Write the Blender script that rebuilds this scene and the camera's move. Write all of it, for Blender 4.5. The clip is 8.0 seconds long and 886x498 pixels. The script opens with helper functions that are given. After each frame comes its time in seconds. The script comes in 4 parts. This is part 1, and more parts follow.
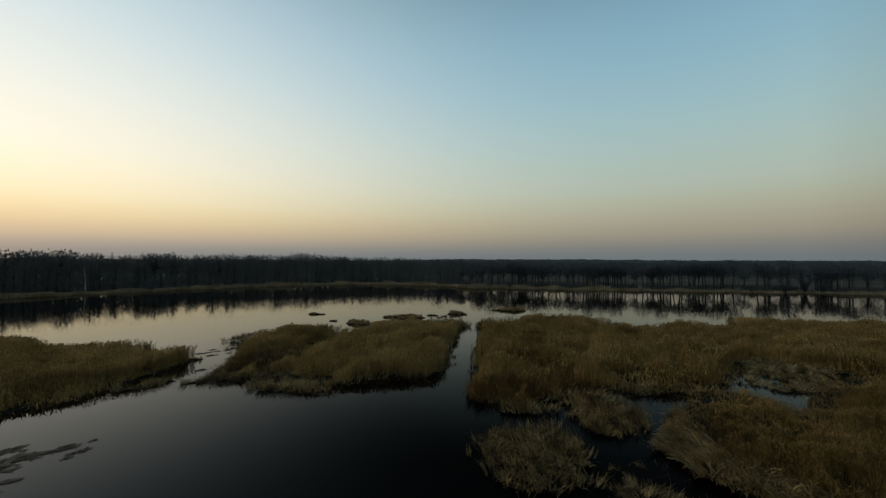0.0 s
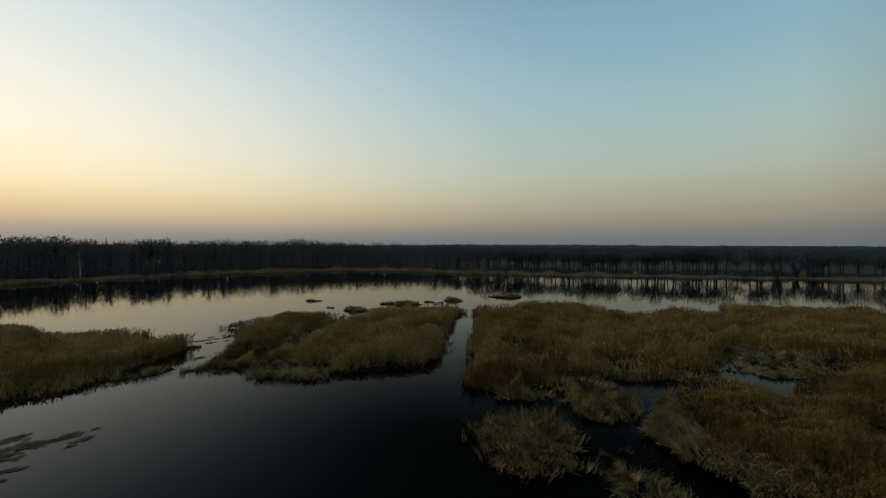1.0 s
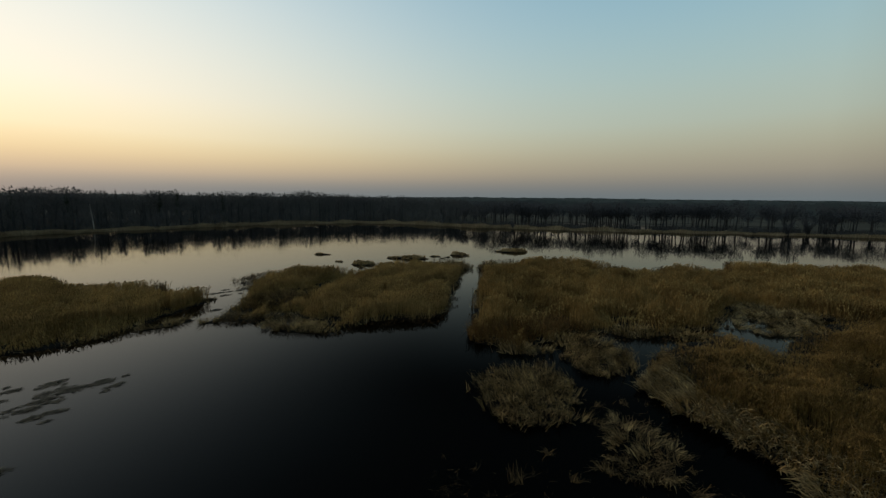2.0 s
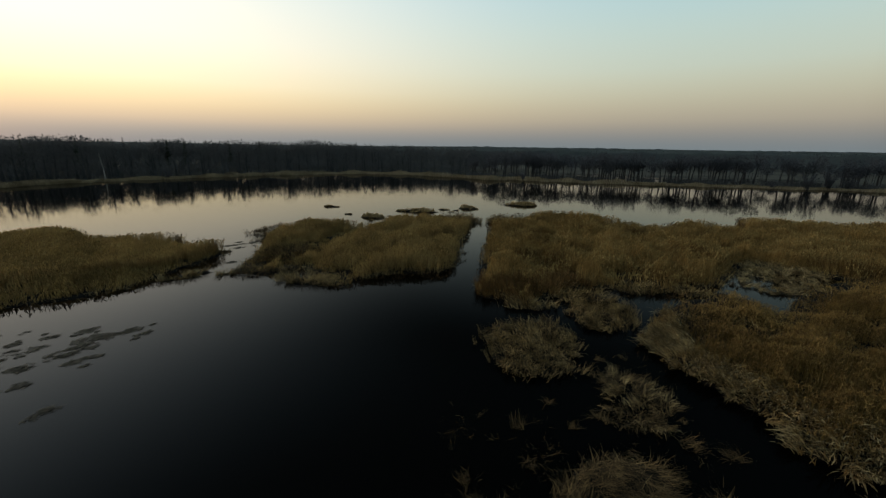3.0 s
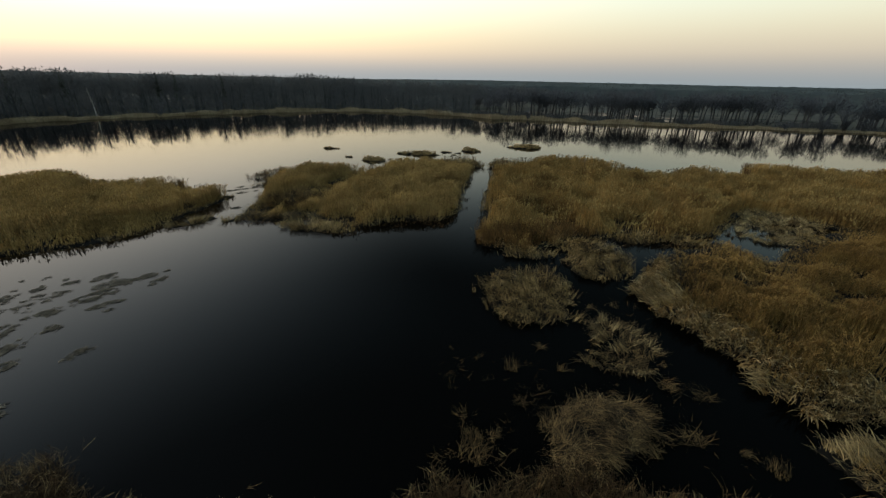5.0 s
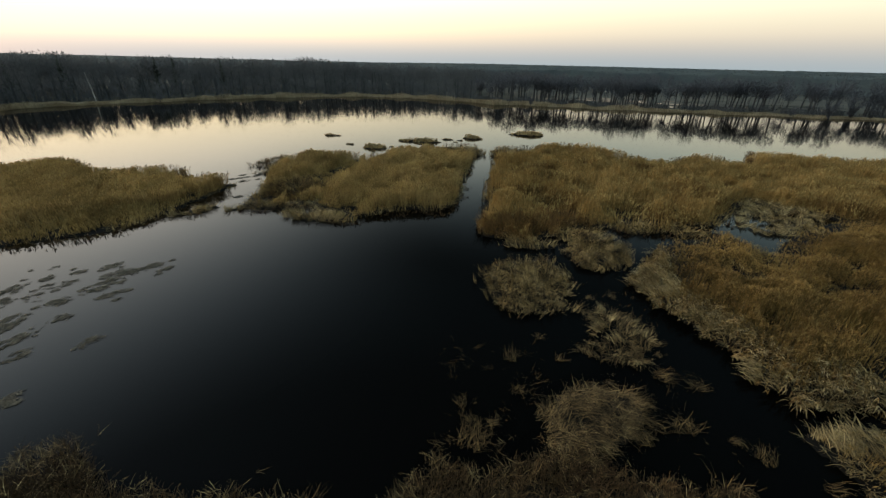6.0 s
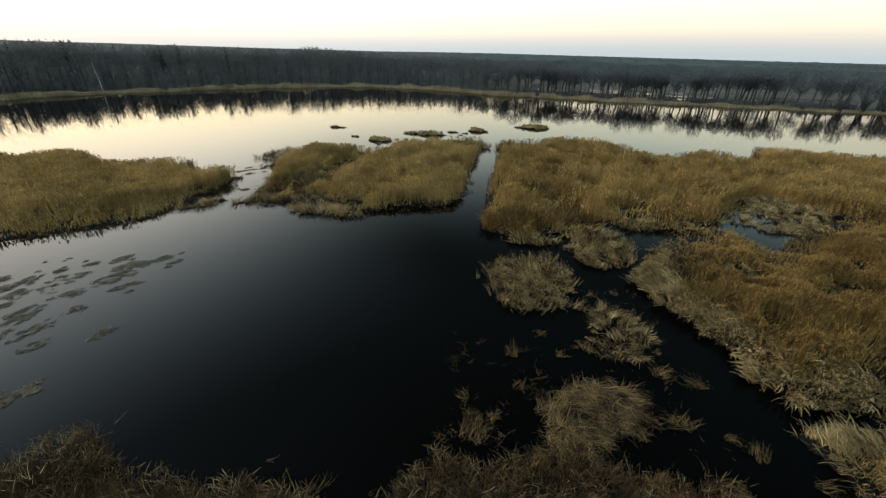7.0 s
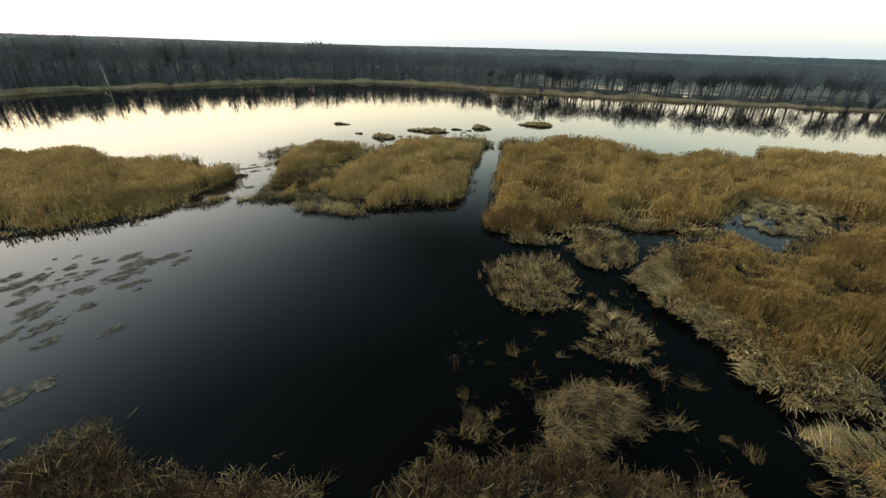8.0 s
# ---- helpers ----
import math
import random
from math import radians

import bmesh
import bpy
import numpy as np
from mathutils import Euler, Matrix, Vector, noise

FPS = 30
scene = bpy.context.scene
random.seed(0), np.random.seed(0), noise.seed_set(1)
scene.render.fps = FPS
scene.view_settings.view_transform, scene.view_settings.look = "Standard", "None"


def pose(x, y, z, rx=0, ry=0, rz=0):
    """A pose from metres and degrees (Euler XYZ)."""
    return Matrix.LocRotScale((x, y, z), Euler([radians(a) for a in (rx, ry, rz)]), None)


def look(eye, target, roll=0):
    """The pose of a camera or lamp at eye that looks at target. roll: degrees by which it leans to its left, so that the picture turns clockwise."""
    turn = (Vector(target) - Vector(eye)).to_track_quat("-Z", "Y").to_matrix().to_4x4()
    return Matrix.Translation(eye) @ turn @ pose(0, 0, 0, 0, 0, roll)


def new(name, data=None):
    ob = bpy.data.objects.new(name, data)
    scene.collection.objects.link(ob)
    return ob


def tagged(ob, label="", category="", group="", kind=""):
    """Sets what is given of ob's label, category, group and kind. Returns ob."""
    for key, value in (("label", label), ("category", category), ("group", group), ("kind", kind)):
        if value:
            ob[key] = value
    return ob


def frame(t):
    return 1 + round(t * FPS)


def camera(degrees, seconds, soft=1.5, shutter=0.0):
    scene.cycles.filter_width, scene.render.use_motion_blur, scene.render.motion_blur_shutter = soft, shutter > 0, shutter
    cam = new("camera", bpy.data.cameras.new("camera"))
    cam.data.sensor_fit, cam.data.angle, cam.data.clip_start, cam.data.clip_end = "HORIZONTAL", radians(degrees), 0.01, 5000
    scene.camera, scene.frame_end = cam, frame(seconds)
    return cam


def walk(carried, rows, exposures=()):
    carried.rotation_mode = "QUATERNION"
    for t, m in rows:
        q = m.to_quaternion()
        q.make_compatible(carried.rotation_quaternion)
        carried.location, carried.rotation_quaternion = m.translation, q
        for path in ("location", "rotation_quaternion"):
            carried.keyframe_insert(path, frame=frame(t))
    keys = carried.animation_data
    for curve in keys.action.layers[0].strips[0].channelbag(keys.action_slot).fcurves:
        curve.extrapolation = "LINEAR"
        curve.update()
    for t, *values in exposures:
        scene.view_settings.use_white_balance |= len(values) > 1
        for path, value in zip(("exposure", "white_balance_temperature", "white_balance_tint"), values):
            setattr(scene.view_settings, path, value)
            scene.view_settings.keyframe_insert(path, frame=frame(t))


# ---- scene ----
cam = camera(97.6, 8.0, soft=1.35)
# seconds, place, tilt from straight down, heading, lean
PATH = [
    (0, -0.004, 0.016, 12.803, 91.91, 0.04, 0.32),
    (0.5, 0.003, -0.090, 12.986, 91.50, -0.48, 0.38),
    (1, 0.001, -0.203, 13.273, 89.71, -0.50, 0.33),
    (1.5, 0.012, -0.363, 13.604, 86.48, -0.26, 0.47),
    (3, -0.036, -0.784, 14.533, 75.42, 1.60, 1.00),
    (3.5, -0.055, -0.910, 14.808, 72.64, 1.49, 1.11),
    (4, -0.062, -1.031, 15.071, 70.19, 1.07, 1.16),
    (4.5, -0.052, -1.149, 15.331, 68.18, 1.38, 1.28),
    (6, -0.027, -1.445, 16.094, 64.59, 1.79, 1.47),
    (6.5, -0.028, -1.562, 16.347, 63.89, 1.98, 1.60),
    (7, -0.020, -1.667, 16.616, 63.29, 2.43, 1.74),
    (7.5, 0.005, -1.754, 16.894, 62.87, 2.75, 1.81),
    (8, 0.025, -1.852, 17.129, 62.62, 2.89, 1.89),
]
walk(
    cam,
    [(t, pose(x, y, z, tilt, 0, head) @ pose(0, 0, 0, 0, 0, lean)) for t, x, y, z, tilt, head, lean in PATH],
    exposures=[(0.0, -0.52, 6550, 13), (1.5, -0.58, 6600, 14), (3.0, -0.18, 6650, 16), (3.5, -0.03, 6650, 17), (4.5, 0.34, 6700, 18), (6.0, 0.94, 6750, 17.5), (7.0, 1.38, 6750, 17), (8.0, 1.74, 6800, 17)],
)


# ---- world and light: clear dusk sky, afterglow to the left of the flight ----
GLOW = radians(-64)   # heading of the afterglow, from +y towards +x


def sky_world():
    w = bpy.data.worlds.new("dusk_sky")
    scene.world = w
    w.use_nodes = True
    nt = w.node_tree
    nt.nodes.clear()
    nd, ln = nt.nodes.new, nt.links.new
    co = nd("ShaderNodeTexCoord")
    sep = nd("ShaderNodeSeparateXYZ")
    ln(co.outputs["Generated"], sep.inputs[0])

    def ramp(stops):
        r = nd("ShaderNodeValToRGB")
        r.color_ramp.interpolation = "B_SPLINE"
        el = r.color_ramp.elements
        while len(el) < len(stops):
            el.new(0.5)
        for e, (p, c) in zip(el, stops):
            e.position, e.color = p, (c[0] / 3, c[1] / 3, c[2] / 3, 1)
        ln(sep.outputs["Z"], r.inputs[0])
        return r

    # colours by the sine of the height over the horizon
    far = ramp([(0.0, (0.185, 0.245, 0.265)), (0.03, (0.225, 0.258, 0.262)), (0.065, (0.43, 0.39, 0.30)), (0.115, (0.55, 0.555, 0.40)), (0.17, (0.59, 0.69, 0.56)),
                (0.27, (0.52, 0.74, 0.71)), (0.40, (0.37, 0.66, 0.79)), (0.54, (0.27, 0.53, 0.68)), (0.70, (0.10, 0.18, 0.23)), (0.95, (0.045, 0.07, 0.095))])
    near = ramp([(0.0, (0.28, 0.315, 0.325)), (0.025, (0.415, 0.42, 0.385)), (0.05, (0.84, 0.67, 0.47)), (0.085, (1.30, 1.01, 0.55)), (0.125, (1.50, 1.30, 0.80)),
                 (0.21, (1.58, 1.47, 1.17)), (0.38, (1.15, 1.26, 1.20)), (0.54, (0.72, 0.96, 1.06)), (0.70, (0.28, 0.40, 0.48)), (0.95, (0.06, 0.10, 0.14))])
    flat = nd("ShaderNodeCombineXYZ")
    ln(sep.outputs["X"], flat.inputs[0])
    ln(sep.outputs["Y"], flat.inputs[1])
    unit = nd("ShaderNodeVectorMath")
    unit.operation = "NORMALIZE"
    ln(flat.outputs[0], unit.inputs[0])
    dot = nd("ShaderNodeVectorMath")
    dot.operation = "DOT_PRODUCT"
    ln(unit.outputs[0], dot.inputs[0])
    dot.inputs[1].default_value = (math.sin(GLOW), math.cos(GLOW), 0)
    side = nd("ShaderNodeMapRange")
    side.inputs["From Min"].default_value = -0.36
    side.inputs["From Max"].default_value = 1.0
    ln(dot.outputs["Value"], side.inputs["Value"])
    square = nd("ShaderNodeMath")
    square.operation = "POWER"
    square.inputs[1].default_value = 2.9
    ln(side.outputs["Result"], square.inputs[0])
    mix = nd("ShaderNodeMix")
    mix.data_type = "RGBA"
    ln(square.outputs[0], mix.inputs["Factor"])
    ln(far.outputs["Color"], mix.inputs["A"])
    ln(near.outputs["Color"], mix.inputs["B"])
    # the sky opposite the afterglow is already darker
    back = nd("ShaderNodeMapRange")
    back.inputs["From Min"].default_value, back.inputs["From Max"].default_value = -1.0, -0.3
    back.inputs["To Min"].default_value, back.inputs["To Max"].default_value = 0.6, 3.0
    ln(dot.outputs["Value"], back.inputs["Value"])
    sky = nd("ShaderNodeTexSky")
    sky.sky_type = "NISHITA"
    sky.sun_disc = False
    sky.sun_elevation = radians(3)
    sky.sun_rotation = GLOW
    bg = nd("ShaderNodeBackground")
    ln(back.outputs["Result"], bg.inputs["Strength"])
    ln(mix.outputs["Result"], bg.inputs["Color"])
    bg2 = nd("ShaderNodeBackground")
    bg2.inputs["Strength"].default_value = 0.006
    ln(sky.outputs["Color"], bg2.inputs["Color"])
    add = nd("ShaderNodeAddShader")
    ln(bg.outputs[0], add.inputs[0])
    ln(bg2.outputs[0], add.inputs[1])
    out = nd("ShaderNodeOutputWorld")
    ln(add.outputs[0], out.inputs["Surface"])


sky_world()
sun = new("sun", bpy.data.lights.new("sun", "SUN"))
sun.data.energy, sun.data.angle, sun.data.color = 0.12, radians(10), (1.0, 0.84, 0.62)
sun.matrix_world = look((math.sin(GLOW) * 100, math.cos(GLOW) * 100, 14), (0, 0, 0))


# ---- materials ----
def material(name, dark, light, scale=1.0, rough=0.85, spread=0.25, fine=12.0, bump=0.0, island=True, thin=0.0):
    """A two-scale mottled surface; each loose piece differs a little in lightness. thin: share of the light that passes through."""
    m = bpy.data.materials.new(name)
    m.use_nodes = True
    nt = m.node_tree
    nd, ln = nt.nodes.new, nt.links.new
    bsdf = nt.nodes["Principled BSDF"]
    bsdf.inputs["Roughness"].default_value = rough
    bsdf.inputs["Specular IOR Level"].default_value = 0.15
    geo = nd("ShaderNodeNewGeometry")
    big, small = nd("ShaderNodeTexNoise"), nd("ShaderNodeTexNoise")
    for tex, s in ((big, scale), (small, scale * fine)):
        tex.inputs["Scale"].default_value = s
        tex.inputs["Detail"].default_value = 4
        ln(geo.outputs["Position"], tex.inputs["Vector"])
    mul = nd("ShaderNodeMath")
    mul.operation = "MULTIPLY_ADD"
    ln(small.outputs["Fac"], mul.inputs[0])
    mul.inputs[1].default_value = 0.5
    ln(big.outputs["Fac"], mul.inputs[2])
    rng = nd("ShaderNodeMapRange")
    rng.inputs["From Min"].default_value, rng.inputs["From Max"].default_value = 0.55, 0.95
    ln(mul.outputs[0], rng.inputs["Value"])
    mix = nd("ShaderNodeMix")
    mix.data_type = "RGBA"
    mix.inputs["A"].default_value, mix.inputs["B"].default_value = (*dark, 1), (*light, 1)
    ln(rng.outputs["Result"], mix.inputs["Factor"])
    last = mix.outputs["Result"]
    if island:
        hsv = nd("ShaderNodeHueSaturation")
        vary = nd("ShaderNodeMapRange")
        vary.inputs["To Min"].default_value, vary.inputs["To Max"].default_value = 1 - spread, 1 + spread
        ln(geo.outputs["Random Per Island"], vary.inputs["Value"])
        ln(vary.outputs["Result"], hsv.inputs["Value"])
        ln(last, hsv.inputs["Color"])
        last = hsv.outputs["Color"]
    ln(last, bsdf.inputs["Base Color"])
    if thin:
        pass_light, blend = nd("ShaderNodeBsdfTranslucent"), nd("ShaderNodeMixShader")
        blend.inputs["Fac"].default_value = thin
        ln(last, pass_light.inputs["Color"])
        ln(bsdf.outputs[0], blend.inputs[1])
        ln(pass_light.outputs[0], blend.inputs[2])
        ln(blend.outputs[0], nt.nodes["Material Output"].inputs["Surface"])
    if bump:
        bp = nd("ShaderNodeBump")
        bp.inputs["Strength"].default_value, bp.inputs["Distance"].default_value = 0.6, bump
        ln(small.outputs["Fac"], bp.inputs["Height"])
        ln(bp.outputs["Normal"], bsdf.inputs["Normal"])
    return m


def water_material():
    """Black peat water under a smooth surface; the gloss grows towards grazing angles and is painted stronger over the
    open bay.
    """
    m = bpy.data.materials.new("still_peat_water")
    m.use_nodes = True
    nt = m.node_tree
    nt.nodes.clear()
    nd, ln = nt.nodes.new, nt.links.new
    geo = nd("ShaderNodeNewGeometry")
    calm, ripple = nd("ShaderNodeTexNoise"), nd("ShaderNodeTexNoise")
    calm.inputs["Scale"].default_value, ripple.inputs["Scale"].default_value = 0.03, 1.6
    ripple.inputs["Detail"].default_value = 3
    for tex in (calm, ripple):
        ln(geo.outputs["Position"], tex.inputs["Vector"])
    rr = nd("ShaderNodeMapRange")
    rr.inputs["From Min"].default_value, rr.inputs["From Max"].default_value = 0.4, 0.7
    rr.inputs["To Min"].default_value, rr.inputs["To Max"].default_value = 0.035, 0.065
    ln(calm.outputs["Fac"], rr.inputs["Value"])
    bp = nd("ShaderNodeBump")
    bp.inputs["Strength"].default_value, bp.inputs["Distance"].default_value = 0.25, 0.01
    ln(ripple.outputs["Fac"], bp.inputs["Height"])
    fres = nd("ShaderNodeFresnel")
    fres.inputs["IOR"].default_value = 1.33
    # reflection painted by position: raised in the open bay, almost none near the channel
    bay_gloss, channel_gloss, bay_side, gain = nd("ShaderNodeMapRange"), nd("ShaderNodeMapRange"), nd("ShaderNodeMapRange"), nd("ShaderNodeMix")
    channel_gloss.inputs["To Min"].default_value, bay_gloss.inputs["To Min"].default_value = 0.0022, 0.0065
    for node, lo, hi, top in ((bay_gloss, 0.03, 1.0, 0.76), (channel_gloss, 0.065, 0.60, 0.42), (bay_side, -9.0, 27.0, 1.0)):
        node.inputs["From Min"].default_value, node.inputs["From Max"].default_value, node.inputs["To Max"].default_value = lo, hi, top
    channel_gloss.interpolation_type = bay_side.interpolation_type = "SMOOTHSTEP"
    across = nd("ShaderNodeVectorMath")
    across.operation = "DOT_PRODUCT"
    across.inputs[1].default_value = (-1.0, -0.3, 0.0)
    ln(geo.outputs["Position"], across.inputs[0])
    ln(across.outputs["Value"], bay_side.inputs["Value"])
    ln(fres.outputs[0], bay_gloss.inputs["Value"])
    ln(fres.outputs[0], channel_gloss.inputs["Value"])
    ln(bay_side.outputs["Result"], gain.inputs["Factor"])
    ln(channel_gloss.outputs["Result"], gain.inputs["A"])
    ln(bay_gloss.outputs["Result"], gain.inputs["B"])
    body, gloss, mix, out = nd("ShaderNodeBsdfDiffuse"), nd("ShaderNodeBsdfGlossy"), nd("ShaderNodeMixShader"), nd("ShaderNodeOutputMaterial")
    body.inputs["Color"].default_value = (0.0016, 0.0014, 0.001, 1)
    gloss.inputs["Color"].default_value = (1, 1, 1, 1)
    ln(rr.outputs["Result"], gloss.inputs["Roughness"])
    ln(bp.outputs["Normal"], gloss.inputs["Normal"])
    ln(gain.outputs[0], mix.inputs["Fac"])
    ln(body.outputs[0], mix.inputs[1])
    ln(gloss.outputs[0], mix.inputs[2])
    ln(mix.outputs[0], out.inputs["Surface"])
    return m


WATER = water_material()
REED = material("dry_reed", (0.150, 0.084, 0.026), (0.450, 0.264, 0.088), 0.13, 0.8, 0.45, 14, thin=0.2)
REED_PALE = material("pale_reed", (0.235, 0.147, 0.056), (0.520, 0.338, 0.136), 0.14, 0.8, 0.3, 14, thin=0.4)
REED_BROWN = material("brown_reed", (0.032, 0.017, 0.007), (0.132, 0.072, 0.031), 0.6, 0.8, 0.45)
PLUME = material("reed_plume", (0.180, 0.115, 0.040), (0.490, 0.325, 0.120), 0.3, 0.9, 0.35, thin=0.2)
SEDGE = material("bleached_sedge", (0.085, 0.052, 0.020), (0.540, 0.365, 0.165), 0.9, 0.75, 0.85)
STRAW = material("bright_straw", (0.148, 0.093, 0.038), (0.550, 0.370, 0.165), 0.9, 0.75, 0.7)
SEDGE_BROWN = material("weathered_sedge", (0.030, 0.018, 0.007), (0.250, 0.150, 0.060), 1.2, 0.8, 0.85)
REED_RUST = material("rusty_reed", (0.110, 0.066, 0.019), (0.340, 0.205, 0.060), 0.12, 0.8, 0.4, 16, thin=0.2)
RUSSET = material("russet_reed", (0.080, 0.042, 0.014), (0.250, 0.132, 0.042), 0.5, 0.8, 0.45)
# litter and mud, painted near-black to hold the shade between the stems
LITTER = material("shade_dark_litter", (0.003, 0.002, 0.0015), (0.009, 0.006, 0.0035), 0.8, 0.95, 0.2, 9, 0.05, False)
MAT = material("floating_leaves", (0.018, 0.014, 0.010), (0.190, 0.148, 0.100), 2.5, 0.8, 0.8)
BARK = material("grey_bark", (0.038, 0.035, 0.036), (0.085, 0.080, 0.080), 0.4, 0.9, 0.25)
# distance haze is put into WOOD_TWIG, WOOD_BARK and TWIG as a blue-grey cast
WOOD_TWIG = material("hazed_wood_twigs", (0.082, 0.084, 0.086), (0.126, 0.129, 0.128), 0.1, 0.95, 0.08, thin=0.5)
WOOD_BARK = material("hazed_grey_bark", (0.042, 0.044, 0.047), (0.085, 0.087, 0.090), 0.4, 0.9, 0.2)
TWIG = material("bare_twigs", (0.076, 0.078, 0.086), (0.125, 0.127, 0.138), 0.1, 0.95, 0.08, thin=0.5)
BIRCH = material("birch_bark", (0.22, 0.20, 0.18), (0.6, 0.57, 0.52), 0.8, 0.7, 0.1)
NEEDLE = material("dark_needles", (0.015, 0.024, 0.014), (0.035, 0.05, 0.028), 0.3, 0.9, 0.3)
MEADOW = material("dry_meadow", (0.03, 0.027, 0.021), (0.085, 0.074, 0.05), 0.05, 0.95, 0.2, 20, 0.1, False)
SHORE = material("shore_reed", (0.27, 0.20, 0.12), (0.50, 0.39, 0.25), 0.15, 0.85, 0.3, thin=0.3)
# the blue-green haze of distance is put into this colour
WOOD = material("hazed_far_woodland", (0.080, 0.095, 0.095), (0.125, 0.140, 0.132), 0.03, 0.95, 0.08, thin=0.4)


# ---- mesh helpers ----
def lumps(x, y, size, seed=0):
    """Smooth value noise, 0 to 1, with bumps of about that size."""
    x, y = np.asarray(x, float) / size + seed * 17.3, np.asarray(y, float) / size + seed * 9.1
    i, j = np.floor(x), np.floor(y)
    u, v = x - i, y - j
    u, v = u * u * (3 - 2 * u), v * v * (3 - 2 * v)

    def h(a, b):
        s = np.sin(a * 127.1 + b * 311.7 + seed * 74.7) * 43758.5453
        return s - np.floor(s)

    return (h(i, j) * (1 - u) + h(i + 1, j) * u) * (1 - v) + (h(i, j + 1) * (1 - u) + h(i + 1, j + 1) * u) * v


def quads_mesh(name, verts, quads, mat, smooth=False):
    me = bpy.data.meshes.new(name)
    verts, quads = np.asarray(verts, np.float32), np.asarray(quads, np.int32)
    me.vertices.add(len(verts))
    me.vertices.foreach_set("co", verts.ravel())
    me.loops.add(quads.size)
    me.loops.foreach_set("vertex_index", quads.ravel())
    me.polygons.add(len(quads))
    me.polygons.foreach_set("loop_start", np.arange(len(quads), dtype=np.int32) * 4)
    if smooth:
        me.polygons.foreach_set("use_smooth", np.ones(len(quads), bool))
    me.materials.append(mat)
    me.update(calc_edges=True)
    return me


def part(name, me, parent, label="", kind=""):
    ob = new(name, me)
    ob.parent = parent
    return tagged(ob, label, kind=kind)


def joined(pieces):
    """Several (verts, quads) as one."""
    vs, qs, n = [], [], 0
    for v, q in pieces:
        vs.append(v)
        qs.append(q + n)
        n += len(v)
    return np.concatenate(vs), np.concatenate(qs)


def blades(rng, base, heading, lean, length, width, curl, profile, veer=0.0):
    """Bent ribbons: they rise from base, lean towards heading (radians) and curl over. profile: width along the ribbon. veer: turn of the heading on the way."""
    n, k = len(base), len(profile)
    p, rings = base.copy(), []
    turn = rng.uniform(0, math.pi, n)
    side = np.stack([np.cos(turn), np.sin(turn), np.zeros(n)], -1)
    for i, w in enumerate(profile):
        rings.append(p - side * (width * w / 2)[:, None])
        rings.append(p + side * (width * w / 2)[:, None])
        a = lean + curl * i / max(k - 1, 1)
        step = (length / (k - 1))[:, None]
        to = heading + veer * (i / max(k - 1, 1))
        p = p + step * np.stack([np.sin(a) * np.sin(to), np.sin(a) * np.cos(to), np.cos(a)], -1)
        p[:, 2] = np.maximum(p[:, 2], 0.03)
    verts = np.stack(rings, 1).reshape(-1, 3)
    one = np.array([[2 * i, 2 * i + 1, 2 * i + 3, 2 * i + 2] for i in range(k - 1)])
    return verts, (one[None] + (np.arange(n) * 2 * k)[:, None, None]).reshape(-1, 4)


def inside(poly, x, y):
    """Which points lie in the outline, and how far from its edge."""
    poly = np.asarray(poly, float)
    a, b = poly, np.roll(poly, -1, 0)
    hit = np.zeros(len(x), bool)
    dist = np.full(len(x), 1e9)
    for (ax, ay), (bx, by) in zip(a, b):
        cross = (ay > y) != (by > y)
        with np.errstate(divide="ignore", invalid="ignore"):
            hit ^= cross & (x < (bx - ax) * (y - ay) / (by - ay + 1e-12) + ax)
        t = np.clip(((x - ax) * (bx - ax) + (y - ay) * (by - ay)) / ((bx - ax) ** 2 + (by - ay) ** 2 + 1e-9), 0, 1)
        dist = np.minimum(dist, np.hypot(x - ax - t * (bx - ax), y - ay - t * (by - ay)))
    return hit, dist


def scatter(rng, poly, density, ragged=0.8):
    """Random places in an outline whose edge is broken up by noise."""
    poly = np.asarray(poly, float)
    lo, hi = poly.min(0) - 1, poly.max(0) + 1
    n = int(density * np.prod(hi - lo))
    x, y = rng.uniform(lo[0], hi[0], n), rng.uniform(lo[1], hi[1], n)
    hit, d = inside(poly, x, y)
    d = np.where(hit, d, -d) + ragged * (lumps(x, y, 1.3, 3) + lumps(x, y, 0.45, 4) - 1.0 + 1.3 * (lumps(x, y, 3.6, 5) - 0.5))
    keep = (d > 0) & (np.abs(x) < 1.2 * y + 14)
    return x[keep], y[keep], d[keep]


# ---- ground and water ----
SHORE_AZ = (-180, -150, -120, -90, -60, -51, -45, -38, -30, -22, -15, -8, 0, 4, 10, 18, 25, 32, 40, 48, 60, 80, 120, 150, 180)
SHORE_R = (25, 35, 80, 170, 185, 187, 195, 199, 208, 215, 222, 217, 203, 192, 193, 192, 197, 206, 223, 243, 260, 220, 90, 40, 25)


def shore(az):
    """Distance of the lake's edge from the origin, by heading in degrees."""
    return np.interp(az, SHORE_AZ, SHORE_R) + 1.2 * np.sin(np.asarray(az) * 0.9) + 0.8 * np.sin(np.asarray(az) * 2.3)


